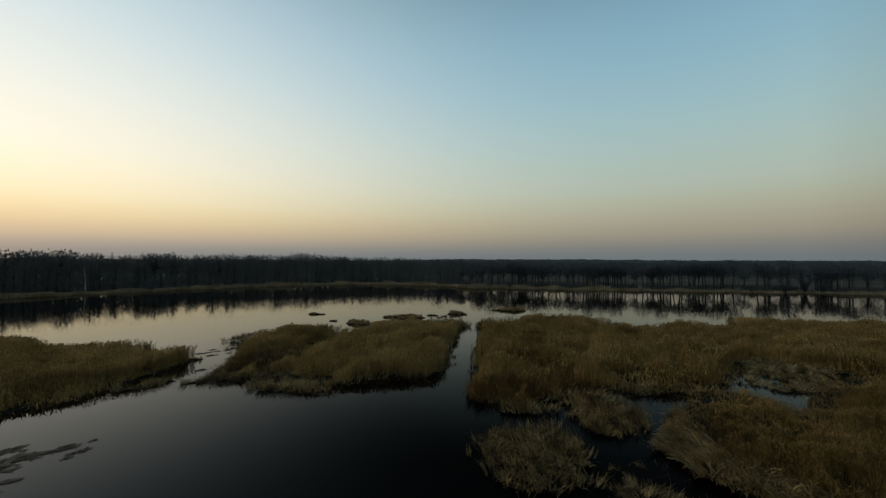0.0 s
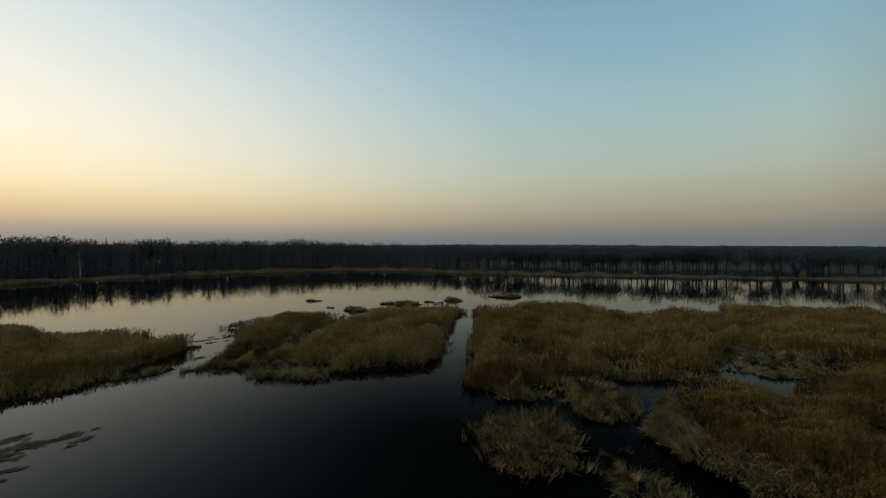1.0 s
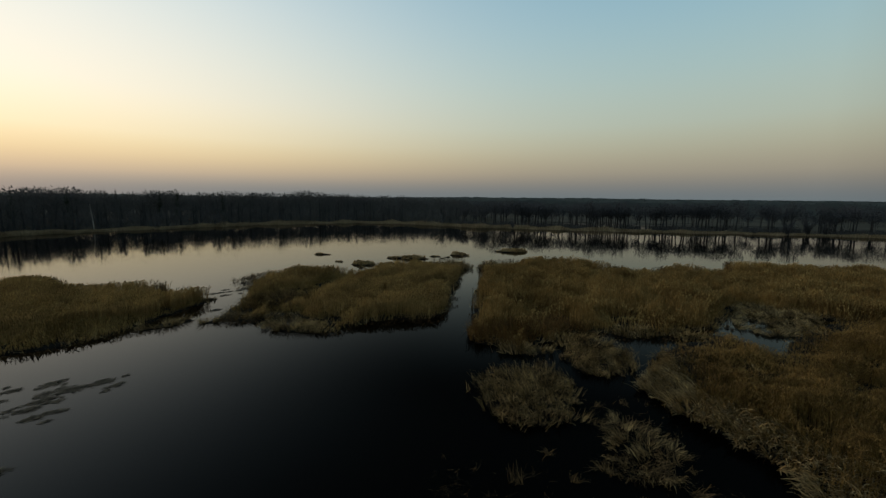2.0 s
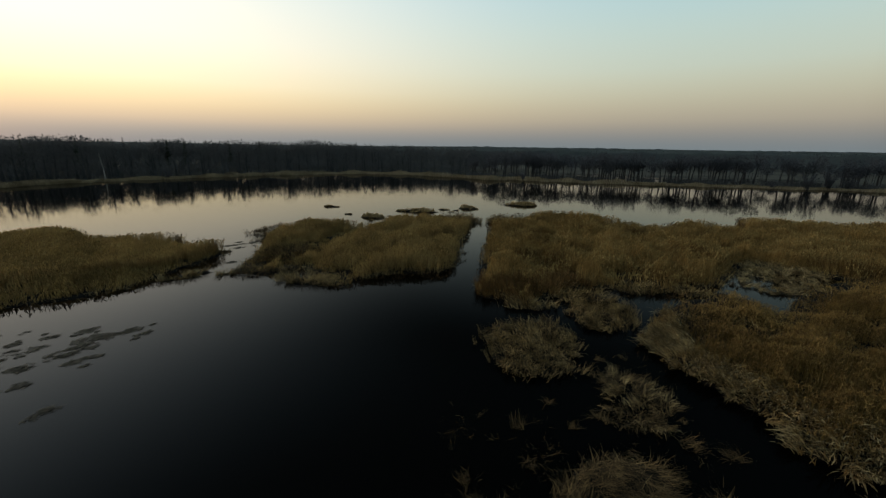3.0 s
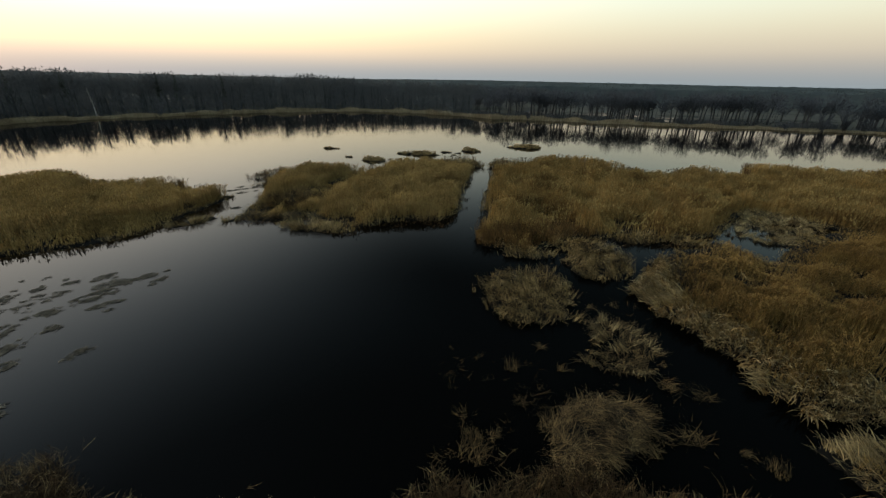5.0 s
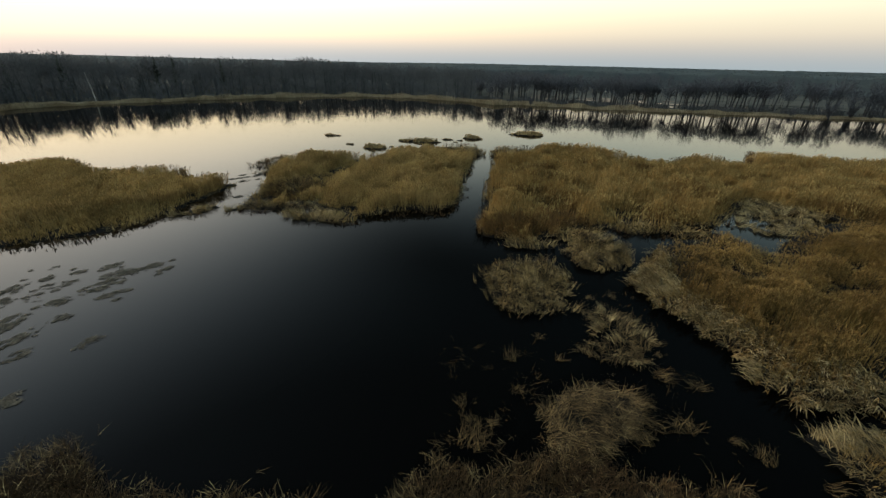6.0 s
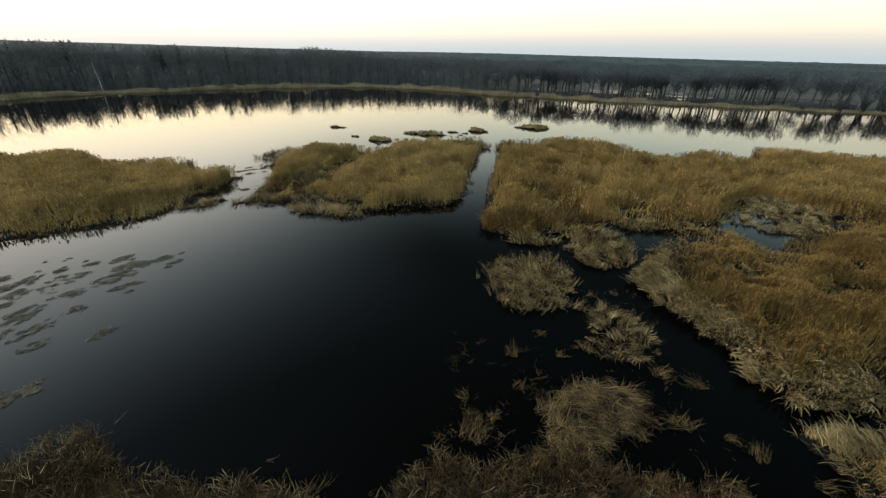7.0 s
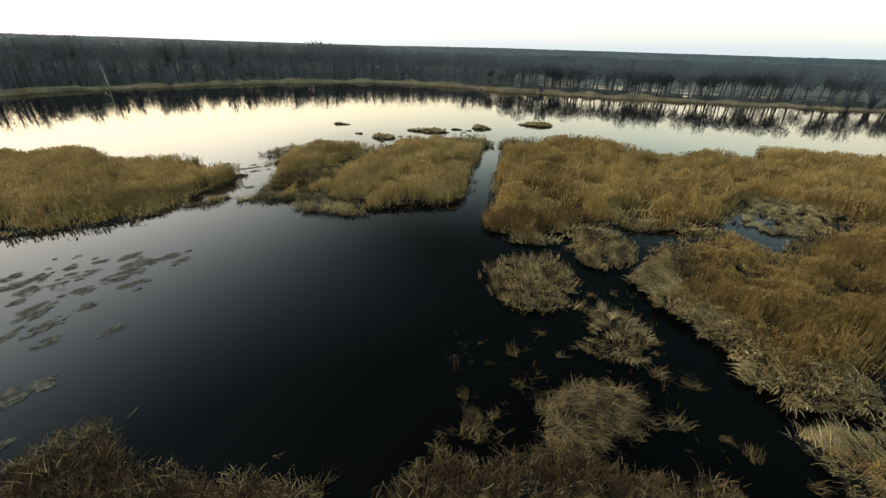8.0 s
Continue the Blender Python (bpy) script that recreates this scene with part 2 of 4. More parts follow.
def ground_height(x, y):
    az = np.degrees(np.arctan2(x, y))
    r = np.hypot(x, y)
    over = r - shore(az)
    z = np.interp(over, (-6, -1.5, 1.5, 8, 60, 400), (-1.6, -0.5, 0.25, 0.5, 0.7, 1.2))
    z = z + np.interp(over, (400, 1200, 2200, 4500), (0, 2.0, 8.0, 15.0)) * np.interp(az, (-20, 8), (0.35, 1.0))
    return z + np.clip(over / 40, 0, 1) * (0.5 * lumps(x, y, 23, 1) + np.clip(over / 800, 0, 1) * 6 * lumps(x, y, 420, 2))


def make_ground():
    az = np.linspace(-180, 180, 361)[:-1]
    steps = np.concatenate([np.linspace(0.0, 0.93, 14), 1 + np.array([-0.03, -0.012, -0.006, 0.0, 0.006, 0.012, 0.025, 0.05, 0.1, 0.2, 0.35, 0.6, 1.0])])
    fars = np.geomspace(560, 4600, 26)
    a = np.radians(az)
    rings = [shore(az) * s for s in steps] + [np.full(len(az), f) for f in fars]
    verts = []
    for r in rings:
        x, y = r * np.sin(a), r * np.cos(a)
        verts.append(np.stack([x, y, ground_height(x, y)], -1))
    n, m = len(az), len(rings)
    i, j = np.meshgrid(np.arange(m - 1), np.arange(n), indexing="ij")
    k = (j + 1) % n
    quads = np.stack([i * n + j, i * n + k, (i + 1) * n + k, (i + 1) * n + j], -1).reshape(-1, 4)
    ob = new("ground", quads_mesh("ground", np.concatenate(verts), quads, MEADOW, True))
    tagged(ob, "dry tan meadow and dark lake bed reaching the horizon", "ground", kind="structure")
    rings = [shore(az) * s for s in (0.0, 0.3, 0.6, 0.85, 1.002)]
    verts = np.concatenate([np.stack([r * np.sin(a), r * np.cos(a), 0 * a], -1) for r in rings])
    i, j = np.meshgrid(np.arange(4), np.arange(n), indexing="ij")
    k = (j + 1) % n
    quads = np.stack([i * n + j, (i + 1) * n + j, (i + 1) * n + k, i * n + k], -1).reshape(-1, 4)
    quads = quads[:, ::-1]
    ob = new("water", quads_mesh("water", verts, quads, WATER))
    tagged(ob, "still dark lake water mirroring the dusk sky", "water", kind="structure")


make_ground()


# ---- reed beds ----
def reed_bed(label, poly, height, density, seed, rim=1.0, reed=REED, plume=PLUME, gaps=0.33, fine=True, messy=0.07, thick=0.045, fringe=0.0, wind=radians(70), name="reed_bed", ragged=0.9, mat=True, hollows=(), low=0.4, wells=0, front=1.6, strand=0.038, even=0.3, sway=1.0, tufted=1):
    """A bed of standing dry reed on its bed of litter. fringe: share of bleached, fallen stems along its edge."""
    rng = np.random.default_rng(seed)
    root = tagged(new(name), label, "reed bed", kind="stuff")
    x, y, d = scatter(rng, poly, density, ragged)
    tall = 0.42 + 0.46 * lumps(x, y, 3.6, seed) + 0.52 * lumps(x, y, 1.4, seed + 1) ** 1.5
    tall = tall * (1 - even) + 0.82 * even
    near_front = ~inside(poly, x, y - front)[0]
    tall *= np.where(near_front, np.clip(0.13 + 0.87 * d / front * (0.7 + 0.6 * lumps(x, y, 1.7, seed + 8)), 0.12, 1), 1)
    tall *= np.clip(low + (1 - low) * d / rim * (0.6 + 0.8 * lumps(x, y, 2.6, seed + 8)), low, 1)
    pits = rng.uniform(np.min(poly, 0), np.max(poly, 0), (wells, 2))
    for hx, hy, hr in list(hollows) + [(px, py, rng.uniform(0.7, 1.9)) for px, py in pits]:
        dip = np.clip(np.hypot(x - hx, y - hy) / hr - 0.35 + 0.5 * lumps(x, y, 0.9, 6), 0.2, 1)
        tall *= np.where((dip < 0.3) & (rng.random(len(x)) < 0.7), 0, dip)
    pit = lumps(x, y, 2.0, seed + 2) * 0.6 + lumps(x, y, 0.8, seed + 5) * 0.4
    keep = (tall > 0.01) & (pit > gaps * (0.6 + 0.8 * rng.random(len(x)))) & (rng.random(len(x)) < np.clip(1.4 * d / rim - 0.1, 0.1, 1))
    x, y, d, tall = x[keep], y[keep], d[keep], tall[keep]
    n = len(x)
    h = height * tall * rng.uniform(0.8, 1.12, n)
    base = np.stack([x, y, np.zeros(n)], -1)
    heading = wind + 1.6 * (lumps(x, y, 2.4, seed + 3) - 0.5) * 4 + rng.normal(0, 0.5 + 6 * max(messy - 0.07, 0), n)
    lean = np.abs(rng.normal(0.05, messy, n)) + 0.2 * lumps(x, y, 1.5, seed + 4) ** 2
    lean *= sway
    curl = rng.uniform(0.0, 0.3, n) * sway
    width = thick * rng.uniform(0.7, 1.3, n)
    pieces = [blades(rng, base, heading, lean, h, width, curl, (1.0, 0.9, 0.45) if fine else (1.0, 0.55))]
    # leaves that hang from the upper half
    lb = base.copy()
    at = rng.uniform(0.4, 0.85, n)
    lb += (h * at)[:, None] * np.stack([np.sin(lean) * np.sin(heading), np.sin(lean) * np.cos(heading), np.cos(lean)], -1)
    pieces.append(blades(rng, lb, rng.uniform(0, 6.28, n), rng.uniform(0.3, 0.9, n), h * rng.uniform(0.13, 0.24, n), width * 0.9, rng.uniform(0.3, 1.2, n), (0.5, 1.0, 0.1) if fine else (1.0, 0.15)))
    v, q = joined(pieces)
    part("stems", quads_mesh("stems", v, q, reed), root, kind="stuff")
    # plumes
    tip = base.copy()
    mid = lean + curl * 0.25
    tip += (h * 0.96)[:, None] * np.stack([np.sin(mid) * np.sin(heading), np.sin(mid) * np.cos(heading), np.cos(mid)], -1)
    some = np.repeat(np.flatnonzero(rng.random(n) < 0.6), tufted)
    m = len(some)
    long, wide = ((0.24, 2.0) if thick > 0.03 else (0.17, 1.5)) if tufted == 1 else (0.26, 1.7)
    turn = heading[some] if tufted == 1 else rng.uniform(0, 6.28, m)
    bend = lean[some] + (0.2 if tufted == 1 else rng.uniform(0.2, 1.3, m))
    v, q = blades(rng, tip[some], turn, bend, long * rng.uniform(0.6, 1.2, m), wide * width[some], np.full(m, 0.7), (0.3, 1.0, 0.1) if fine else (1.0, 0.4))
    part("plume_layer", quads_mesh("plume_layer", v, q, plume), root, "feathery pale brown reed plumes", kind="stuff")
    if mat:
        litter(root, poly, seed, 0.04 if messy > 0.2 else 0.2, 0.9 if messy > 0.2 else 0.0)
    if messy > 0.2:
        sedge(root, poly, 55, seed + 9, high=height * 0.95, long=0.65, name="broken_stalks", mat=SEDGE_BROWN, thick=0.015, tilt=(0.3, 1.6), swirl=14.0, veer=1.1)
        sedge(root, poly, 16, seed + 12, high=height, long=0.7, name="pale_stalks", thick=0.013, tilt=(0.4, 1.5), swirl=14.0, veer=0.7)
    if fringe and messy > 0.2:
        sedge(root, poly, fringe, seed + 7, edge=rim * 1.1, thick=0.014, long=0.55, tilt=(0.6, 1.5), swirl=9.0, high=0.5, mat=SEDGE_BROWN)
    elif fringe:
        sedge(root, poly, fringe, seed + 7, edge=rim * 1.1, thick=max(thick, strand), long=0.3 + 16 * strand, holes=0.38, high=0.6, swirl=7.0, tilt=(0.75, 1.5))
    return root


def edge_stalks(root, poly, height, seed):
    """Single tall stalks with dark plumes along a bed's far edge."""
    rng = np.random.default_rng(seed)
    x, y, d = scatter(rng, poly, 9, 0.5)
    keep = ~inside(poly, x, y + 1.5)[0] & (lumps(x, y, 2.2, seed) > 0.3)
    x, y = x[keep], y[keep]
    n = len(x)
    h = height * rng.uniform(0.6, 0.82, n)
    heading, lean = rng.uniform(0, 6.28, n), rng.uniform(0, 0.12, n)
    base = np.stack([x, y, np.zeros(n)], -1)
    tip = base + (h * 0.97)[:, None] * np.stack([np.sin(lean) * np.sin(heading), np.sin(lean) * np.cos(heading), np.cos(lean)], -1)
    v, q = joined([blades(rng, base, heading, lean, h, np.full(n, 0.05), np.zeros(n), (1, 0.8)), blades(rng, tip, heading, lean + 0.4, rng.uniform(0.25, 0.4, n), rng.uniform(0.08, 0.14, n), np.full(n, 0.9), (0.4, 1, 0.2))])
    part("edge_stalk_row", quads_mesh("edge_stalk_row", v, q, REED_BROWN), root, "tall single stalks with dark plumes", kind="stuff")


def stubble(root, poly, seed, out=1.7):
    """Broken dark stumps and bits of stem on the water before a bed."""
    rng = np.random.default_rng(seed)
    px, py = np.asarray(poly, float).T
    x, y, d = scatter(rng, np.stack([px + 0.15 * out, py - out], -1), 17, 1.6)
    keep = ~inside(poly, x, y + 0.2)[0] & (lumps(x, y, 0.7, seed) > 0.35) & (y < np.median(py))
    x, y = x[keep], y[keep]
    n = len(x)
    v, q = blades(rng, np.stack([x, y, np.full(n, 0.01)], -1), rng.normal(2.5, 0.8, n), rng.uniform(0.2, 1.3, n), rng.uniform(0.12, 0.42, n), rng.uniform(0.06, 0.14, n), rng.uniform(0.1, 0.8, n), (1, 0.8, 0.3))
    part("stubble", quads_mesh("stubble", v, q, REED_BROWN), root, "broken dark reed stubble on the water", kind="stuff")


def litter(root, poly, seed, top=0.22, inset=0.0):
    """The hummocky mat of dead stems and mud under a bed, with the shade between the stems in its colour."""
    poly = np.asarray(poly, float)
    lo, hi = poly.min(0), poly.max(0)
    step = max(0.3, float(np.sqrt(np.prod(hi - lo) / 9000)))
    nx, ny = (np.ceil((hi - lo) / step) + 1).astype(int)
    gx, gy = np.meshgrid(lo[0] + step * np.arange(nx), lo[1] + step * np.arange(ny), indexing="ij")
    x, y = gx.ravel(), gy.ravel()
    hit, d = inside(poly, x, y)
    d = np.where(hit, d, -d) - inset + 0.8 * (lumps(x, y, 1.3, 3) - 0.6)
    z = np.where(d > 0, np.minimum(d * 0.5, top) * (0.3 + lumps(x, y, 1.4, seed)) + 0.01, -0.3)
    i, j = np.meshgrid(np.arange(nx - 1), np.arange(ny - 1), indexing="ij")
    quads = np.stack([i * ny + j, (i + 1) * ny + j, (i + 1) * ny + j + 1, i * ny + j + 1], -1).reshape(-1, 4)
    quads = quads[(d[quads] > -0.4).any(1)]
    part("litter", quads_mesh("litter", np.stack([x, y, z], -1), quads, LITTER, True), root, "mat of dead stems and mud, coloured near-black for shade")


def sedge(root, poly, density, seed, edge=0.0, toward=None, high=0.7, long=1.5, name="stem_mat", mat=SEDGE, thick=0.028, tilt=(0.95, 1.5), swirl=4.5, holes=0.3, veer=0.0):
    """Bleached, fallen stems; edge: only along that much of the border, combed out over the water."""
    rng = np.random.default_rng(seed)
    x, y, d = scatter(rng, poly, density, 0.9 if edge else min(1.5, 0.16 * float(np.ptp(np.asarray(poly, float), 0).min())))
    bare = lumps(x, y, 0.9, seed + 6) * 0.7 + lumps(x, y, 0.35, seed + 8) * 0.3 > holes
    x, y, d = x[bare], y[bare], d[bare]
    if edge:
        keep = d < edge * (0.3 + 1.2 * lumps(x, y, 2.2, seed))
        x, y, d = x[keep], y[keep], d[keep]
    n = len(x)
    cx, cy = np.asarray(poly, float).mean(0)
    out = np.arctan2(x - cx, y - cy)
    if edge:
        e = 0.15
        px, py = inside(poly, x + e, y)[1] - inside(poly, x - e, y)[1], inside(poly, x, y + e)[1] - inside(poly, x, y - e)[1]
        out = np.arctan2(-px, -py)
    if toward is not None:
        out = np.full(n, toward)
    heading = out + swirl * (lumps(x, y, 1.3, seed + 2) - 0.5) * (0.5 if edge else 1.0) + rng.normal(0, 0.5, n)
    lean = rng.uniform(*tilt, n)
    length = long * rng.uniform(0.45, 1.15, n)
    dome = high * np.clip(d / 1.3, 0.1, 1) * (0.5 + 0.8 * lumps(x, y, 1.2, seed + 3))
    base = np.stack([x, y, rng.uniform(0.0, 1.0, n) ** 0.6 * dome], -1)
    shape = (1.0, 1.0, 0.9, 0.7, 0.3) if veer else (1.0, 0.85, 0.25)
    v, q = blades(rng, base, heading, lean, length, thick * rng.uniform(0.6, 1.3, n), rng.uniform(0.0, 0.55, n), shape, rng.uniform(-veer, veer, n) if veer else 0.0)
    part(name, quads_mesh(name, v, q, mat), root, "bleached straw-coloured stems lying over the water", kind="stuff")


def combed(root, poly, clumps, seed, edge=0.0, toward=None, long=1.3, per=26, thick=0.036, mat=SEDGE, lift=0.5, ragged=0.5, spread=0.3, name="stem_fringe"):
    """Clumps of long bleached stems that arch over together, like combed hair, towards the water."""
    rng = np.random.default_rng(seed)
    x, y, d = scatter(rng, poly, clumps, ragged)
    if edge:
        keep = d < edge * (0.45 + 1.0 * lumps(x, y, 3.0, seed))
        x, y, d = x[keep], y[keep], d[keep]
    e = 0.3
    px, py = inside(poly, x + e, y)[1] - inside(poly, x - e, y)[1], inside(poly, x, y + e)[1] - inside(poly, x, y - e)[1]
    out = np.arctan2(-px, -py) if toward is None else np.full(len(x), toward)
    out = out + 1.9 * (lumps(x, y, 2.4, seed + 2) - 0.5) + rng.normal(0, 0.28, len(x))
    rise = lift * np.clip(d / 1.2, 0.12, 1) * rng.uniform(0.5, 1.3, len(x))
    size = rng.uniform(0.6, 1.2, len(x))
    k = np.repeat(np.arange(len(x)), (per * rng.uniform(0.5, 1.5, len(x))).astype(int))
    n = len(k)
    spot = rng.normal(0, 0.2, (n, 2)) * size[k, None]
    base = np.stack([x[k] + spot[:, 0], y[k] + spot[:, 1], rng.uniform(0, 0.7, n) * rise[k] + 0.02], -1)
    v, q = blades(rng, base, out[k] + rng.normal(0, spread, n), rng.uniform(0.45, 1.1, n), long * size[k] * rng.uniform(0.55, 1.1, n), thick * rng.uniform(0.6, 1.4, n), rng.uniform(0.5, 1.3, n), (1.0, 1.0, 0.8, 0.25))
    part(name, quads_mesh(name, v, q, mat), root, "bleached stems arching over towards the water", kind="stuff")


LEFT_BED = [(-85, 24), (-60, 25.3), (-43, 28), (-39.5, 30.2), (-35.8, 32.6), (-33.9, 34.7), (-32.9, 37.4), (-32.5, 40.7), (-32.0, 44), (-31.3, 47.5), (-31.0, 51),
            (-34.6, 51), (-37, 49.8), (-38.6, 51), (-40.3, 54.2), (-45.5, 54), (-49, 52), (-52, 51.6), (-58.6, 56.2), (-64, 57), (-66, 53), (-85, 53)]
MID_BED = [(-26.6, 45), (-25.6, 42), (-22, 42.2), (-18.4, 43.2), (-15, 41), (-13.6, 38.6), (-11.4, 38.3), (-8.8, 42), (-5.4, 43), (-1.8, 43.2), (0.1, 46),
           (1.1, 53.5), (1.8, 60), (2.6, 67.5), (3.2, 74), (3.8, 81), (-3, 80.6), (-8, 74.8), (-13.2, 73.6), (-13.4, 67.4), (-16.7, 68.4), (-21, 69), (-27.8, 69), (-29.6, 63),
           (-30.8, 58.5), (-28, 54), (-26.8, 48)]
RIGHT_BED = [(2.4, 39.6), (3.2, 44.3), (4, 54), (6.2, 67.8), (7.9, 78), (15, 79), (22, 84), (27, 81.5), (30, 76.7), (35.3, 69.3), (43.2, 73.5), (49, 73), (49.4, 67),
             (58.5, 80), (70, 77.5), (90, 72), (112, 66), (112, 42), (75, 31), (47, 44), (40, 50.7), (36, 47), (33, 44), (30, 41), (24.1, 39.3), (21.8, 38.3), (19.2, 39.4),
             (15.4, 39.3), (11.1, 36.9), (7.1, 33.9), (3.2, 35.8)]
BANK_BED = [(14.9, 26.6), (15.9, 22.5), (17.2, 20.1), (18.2, 18), (17.8, 15.6), (18.9, 14.8), (20.4, 14.4), (22, 14.5), (24.4, 15), (40, 18), (75, 30), (50, 46), (44, 43.5),
            (39.5, 41.2), (37.0, 39.0), (34, 36.6), (31.4, 34), (30.4, 34.8), (30.6, 38), (28, 39.4), (26.6, 38.1), (21.8, 35.5), (20, 34), (14.7, 27)]
BANK_EDGE = [(14.9, 26.6), (15.9, 22.5), (17.2, 20.1), (18.2, 18), (17.8, 15.6), (18.9, 14.8), (20.4, 14.4), (22, 14.5), (24.4, 15), (25, 17), (21.8, 19.2), (20.4, 22.6), (18.8, 26.4), (20.4, 31.6),
             (20, 34), (14.7, 27)]
CORNER_BED = [(17.2, 12.6), (18.8, 12.4), (20.5, 12.9), (24, 13.4), (38, 16), (37, 8), (32, 4), (26, 2.8), (21.6, 4.6), (19.2, 7.4), (18.2, 9.5), (17.9, 10.3), (17.4, 11.4)]
NEAR_BED = [(-2.9, 7.6), (-1.8, 9.0), (-0.4, 10.1), (1.3, 10.0), (2.9, 10.1), (5.6, 10.7), (8.7, 10.6), (11.2, 9.8), (12.7, 9.0), (13.2, 6.4), (11.6, 3.6), (8.4, 0.8), (3.4, -0.6), (-1.2, 0.7), (-3.2, 2.6), (-3.6, 5)]
NEAR_LEFT_BED = [(-19.8, 7.5), (-19.1, 8.3), (-18.4, 9.2), (-17.2, 9.8), (-15.7, 8.8), (-14.3, 8.6), (-13, 8.8), (-11.5, 8.1), (-10, 8.2), (-8.1, 8.6), (-6.8, 8.2), (-5.5, 8),
                 (-4.8, 6), (-5.4, 3.8), (-8, 1.2), (-13, -0.4), (-18.6, 0.6), (-23, 3), (-23.4, 5.4)]
bed = reed_bed("golden dry reed bed standing in dark lake water", LEFT_BED, 2.15, 56, 11, reed=REED_PALE, thick=0.05, fringe=12, rim=1.3, fine=False, low=0.75, ragged=0.75, wells=12, front=7.0, even=0.7)
stubble(bed, LEFT_BED, 91, 3.0)
edge_stalks(bed, LEFT_BED, 2.2, 61)
bed = reed_bed("golden dry reed island beside the open channel", MID_BED, 2.2, 56, 12, reed=REED_PALE, even=0.6, thick=0.05, fringe=26, rim=1.4, fine=False, low=0.62, ragged=0.8, wells=22, front=1.5,
               hollows=((-12.6, 40.4, 4.6), (-16.5, 42.5, 3.0), (-21.5, 49.5, 6.0), (-21, 55, 4.6), (-18.6, 60, 4.2), (-16.8, 65, 3.6), (-24.5, 44, 3.2), (-20, 44, 2.6), (-29.5, 58, 3.2), (0.5, 77, 6.5), (-24, 47, 2.6)))
stubble(bed, MID_BED, 92, 1.2)
edge_stalks(bed, MID_BED, 1.9, 62)
bed = reed_bed("broad golden dry reed bed beside the open channel", RIGHT_BED, 2.35, 44, 13, even=0.2, thick=0.05, fringe=22, rim=1.4, fine=False, low=0.62, ragged=0.8, wells=120, front=2.2,
               hollows=((4.5, 36.8, 3.4), (9, 36.5, 2.8), (7, 39.5, 3.6), (12, 40.2, 3.0), (13.5, 40, 2.4), (20.4, 41.5, 3.2), (11.2, 44.6, 2.8), (17.6, 51.6, 2.4), (22.6, 46.4, 2.2), (57.5, 52.5, 2.6), (10, 76, 5.5), (46, 69, 2.5), (23, 60, 1.6), (15, 52, 1.4), (40, 60, 1.8), (30, 55, 1.6), (9, 48, 1.5)))
stubble(bed, RIGHT_BED, 93, 1.0)
edge_stalks(bed, RIGHT_BED, 2.3, 63)
bed = reed_bed("golden reed bank with bleached fallen stems along its edge", BANK_BED, 1.9, 90, 14, reed=REED_RUST, thick=0.026, plume=REED, sway=0.4, tufted=3, fringe=6, strand=0.032, rim=6.4, fine=False, wells=40, low=0.26, hollows=((29, 26, 2.0), (36, 30, 2.5), (22, 21, 1.4), (25, 30, 1.6), (32.2, 27.6, 2.4), (32, 25.6, 2.4), (26.2, 28.4, 1.8), (24, 28.3, 1.8), (36.5, 31.8, 2.2), (33.6, 33.4, 1.6)))
combed(bed, BANK_EDGE, 4.6, 81, toward=radians(238), long=1.25, thick=0.05, per=24, lift=1.0, mat=STRAW)
bed = reed_bed("bleached and golden reed bank at the ditch", CORNER_BED, 1.3, 90, 15, reed=REED_RUST, plume=REED, tufted=2, thick=0.024, fringe=30, rim=3.0, strand=0.026)
combed(bed, CORNER_BED, 4.0, 82, edge=2.8, long=1.0, thick=0.032, per=26, lift=0.6, mat=STRAW)
bed = reed_bed("brown reed thicket with broken pale stalks", NEAR_BED, 0.9, 170, 16, reed=REED_BROWN, plume=REED_BROWN, thick=0.02, fringe=24, rim=0.8, messy=0.45, gaps=0.34)
combed(bed, NEAR_BED, 2.4, 86, edge=0.7, long=0.75, thick=0.013, per=9, lift=1.0, mat=STRAW, spread=1.1)
bed = reed_bed("brown tangled reed thicket at the water's edge", NEAR_LEFT_BED, 1.0, 170, 17, reed=REED_BROWN, plume=REED_BROWN, thick=0.02, fringe=20, rim=0.8, messy=0.45, gaps=0.34)
combed(bed, NEAR_LEFT_BED, 2.4, 87, edge=1.8, long=0.6, thick=0.014, per=12, lift=1.0, mat=STRAW, spread=1.2)


def sedge_island(label, poly, density, seed, mat=SEDGE_BROWN, **more):
    root = tagged(new("sedge_island"), label, "sedge", "flattened sedge islands")
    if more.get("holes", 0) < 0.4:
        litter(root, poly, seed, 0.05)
    sedge(root, poly, density, seed, mat=mat, **more)
    return root


isle = sedge_island("bleached flattened sedge island in dark water", [(2.6, 26.2), (3.5, 29.4), (8.6, 31.4), (10.2, 28.4), (9.4, 25.4), (8.2, 22.3), (5.1, 21.8), (3.5, 22.6)], 40, 21, mat=SEDGE, thick=0.03, long=0.9, tilt=(0.1, 0.8), toward=radians(215), high=0.4)
combed(isle, [(2.8, 26.2), (3.7, 29.2), (8.4, 31), (9.9, 28.2), (9.2, 25.4), (8, 22.6), (5.1, 22.1), (3.7, 22.8)], 3.6, 83, toward=radians(205), long=0.85, thick=0.034, per=28)
isle = sedge_island("small bleached sedge island beside the reeds", [(10.4, 33.4), (13, 35.4), (17.4, 34.8), (17.2, 32), (15.2, 29.6), (11.3, 29)], 40, 22, mat=SEDGE, thick=0.03, long=0.9, tilt=(0.1, 0.8), toward=radians(215), high=0.4)
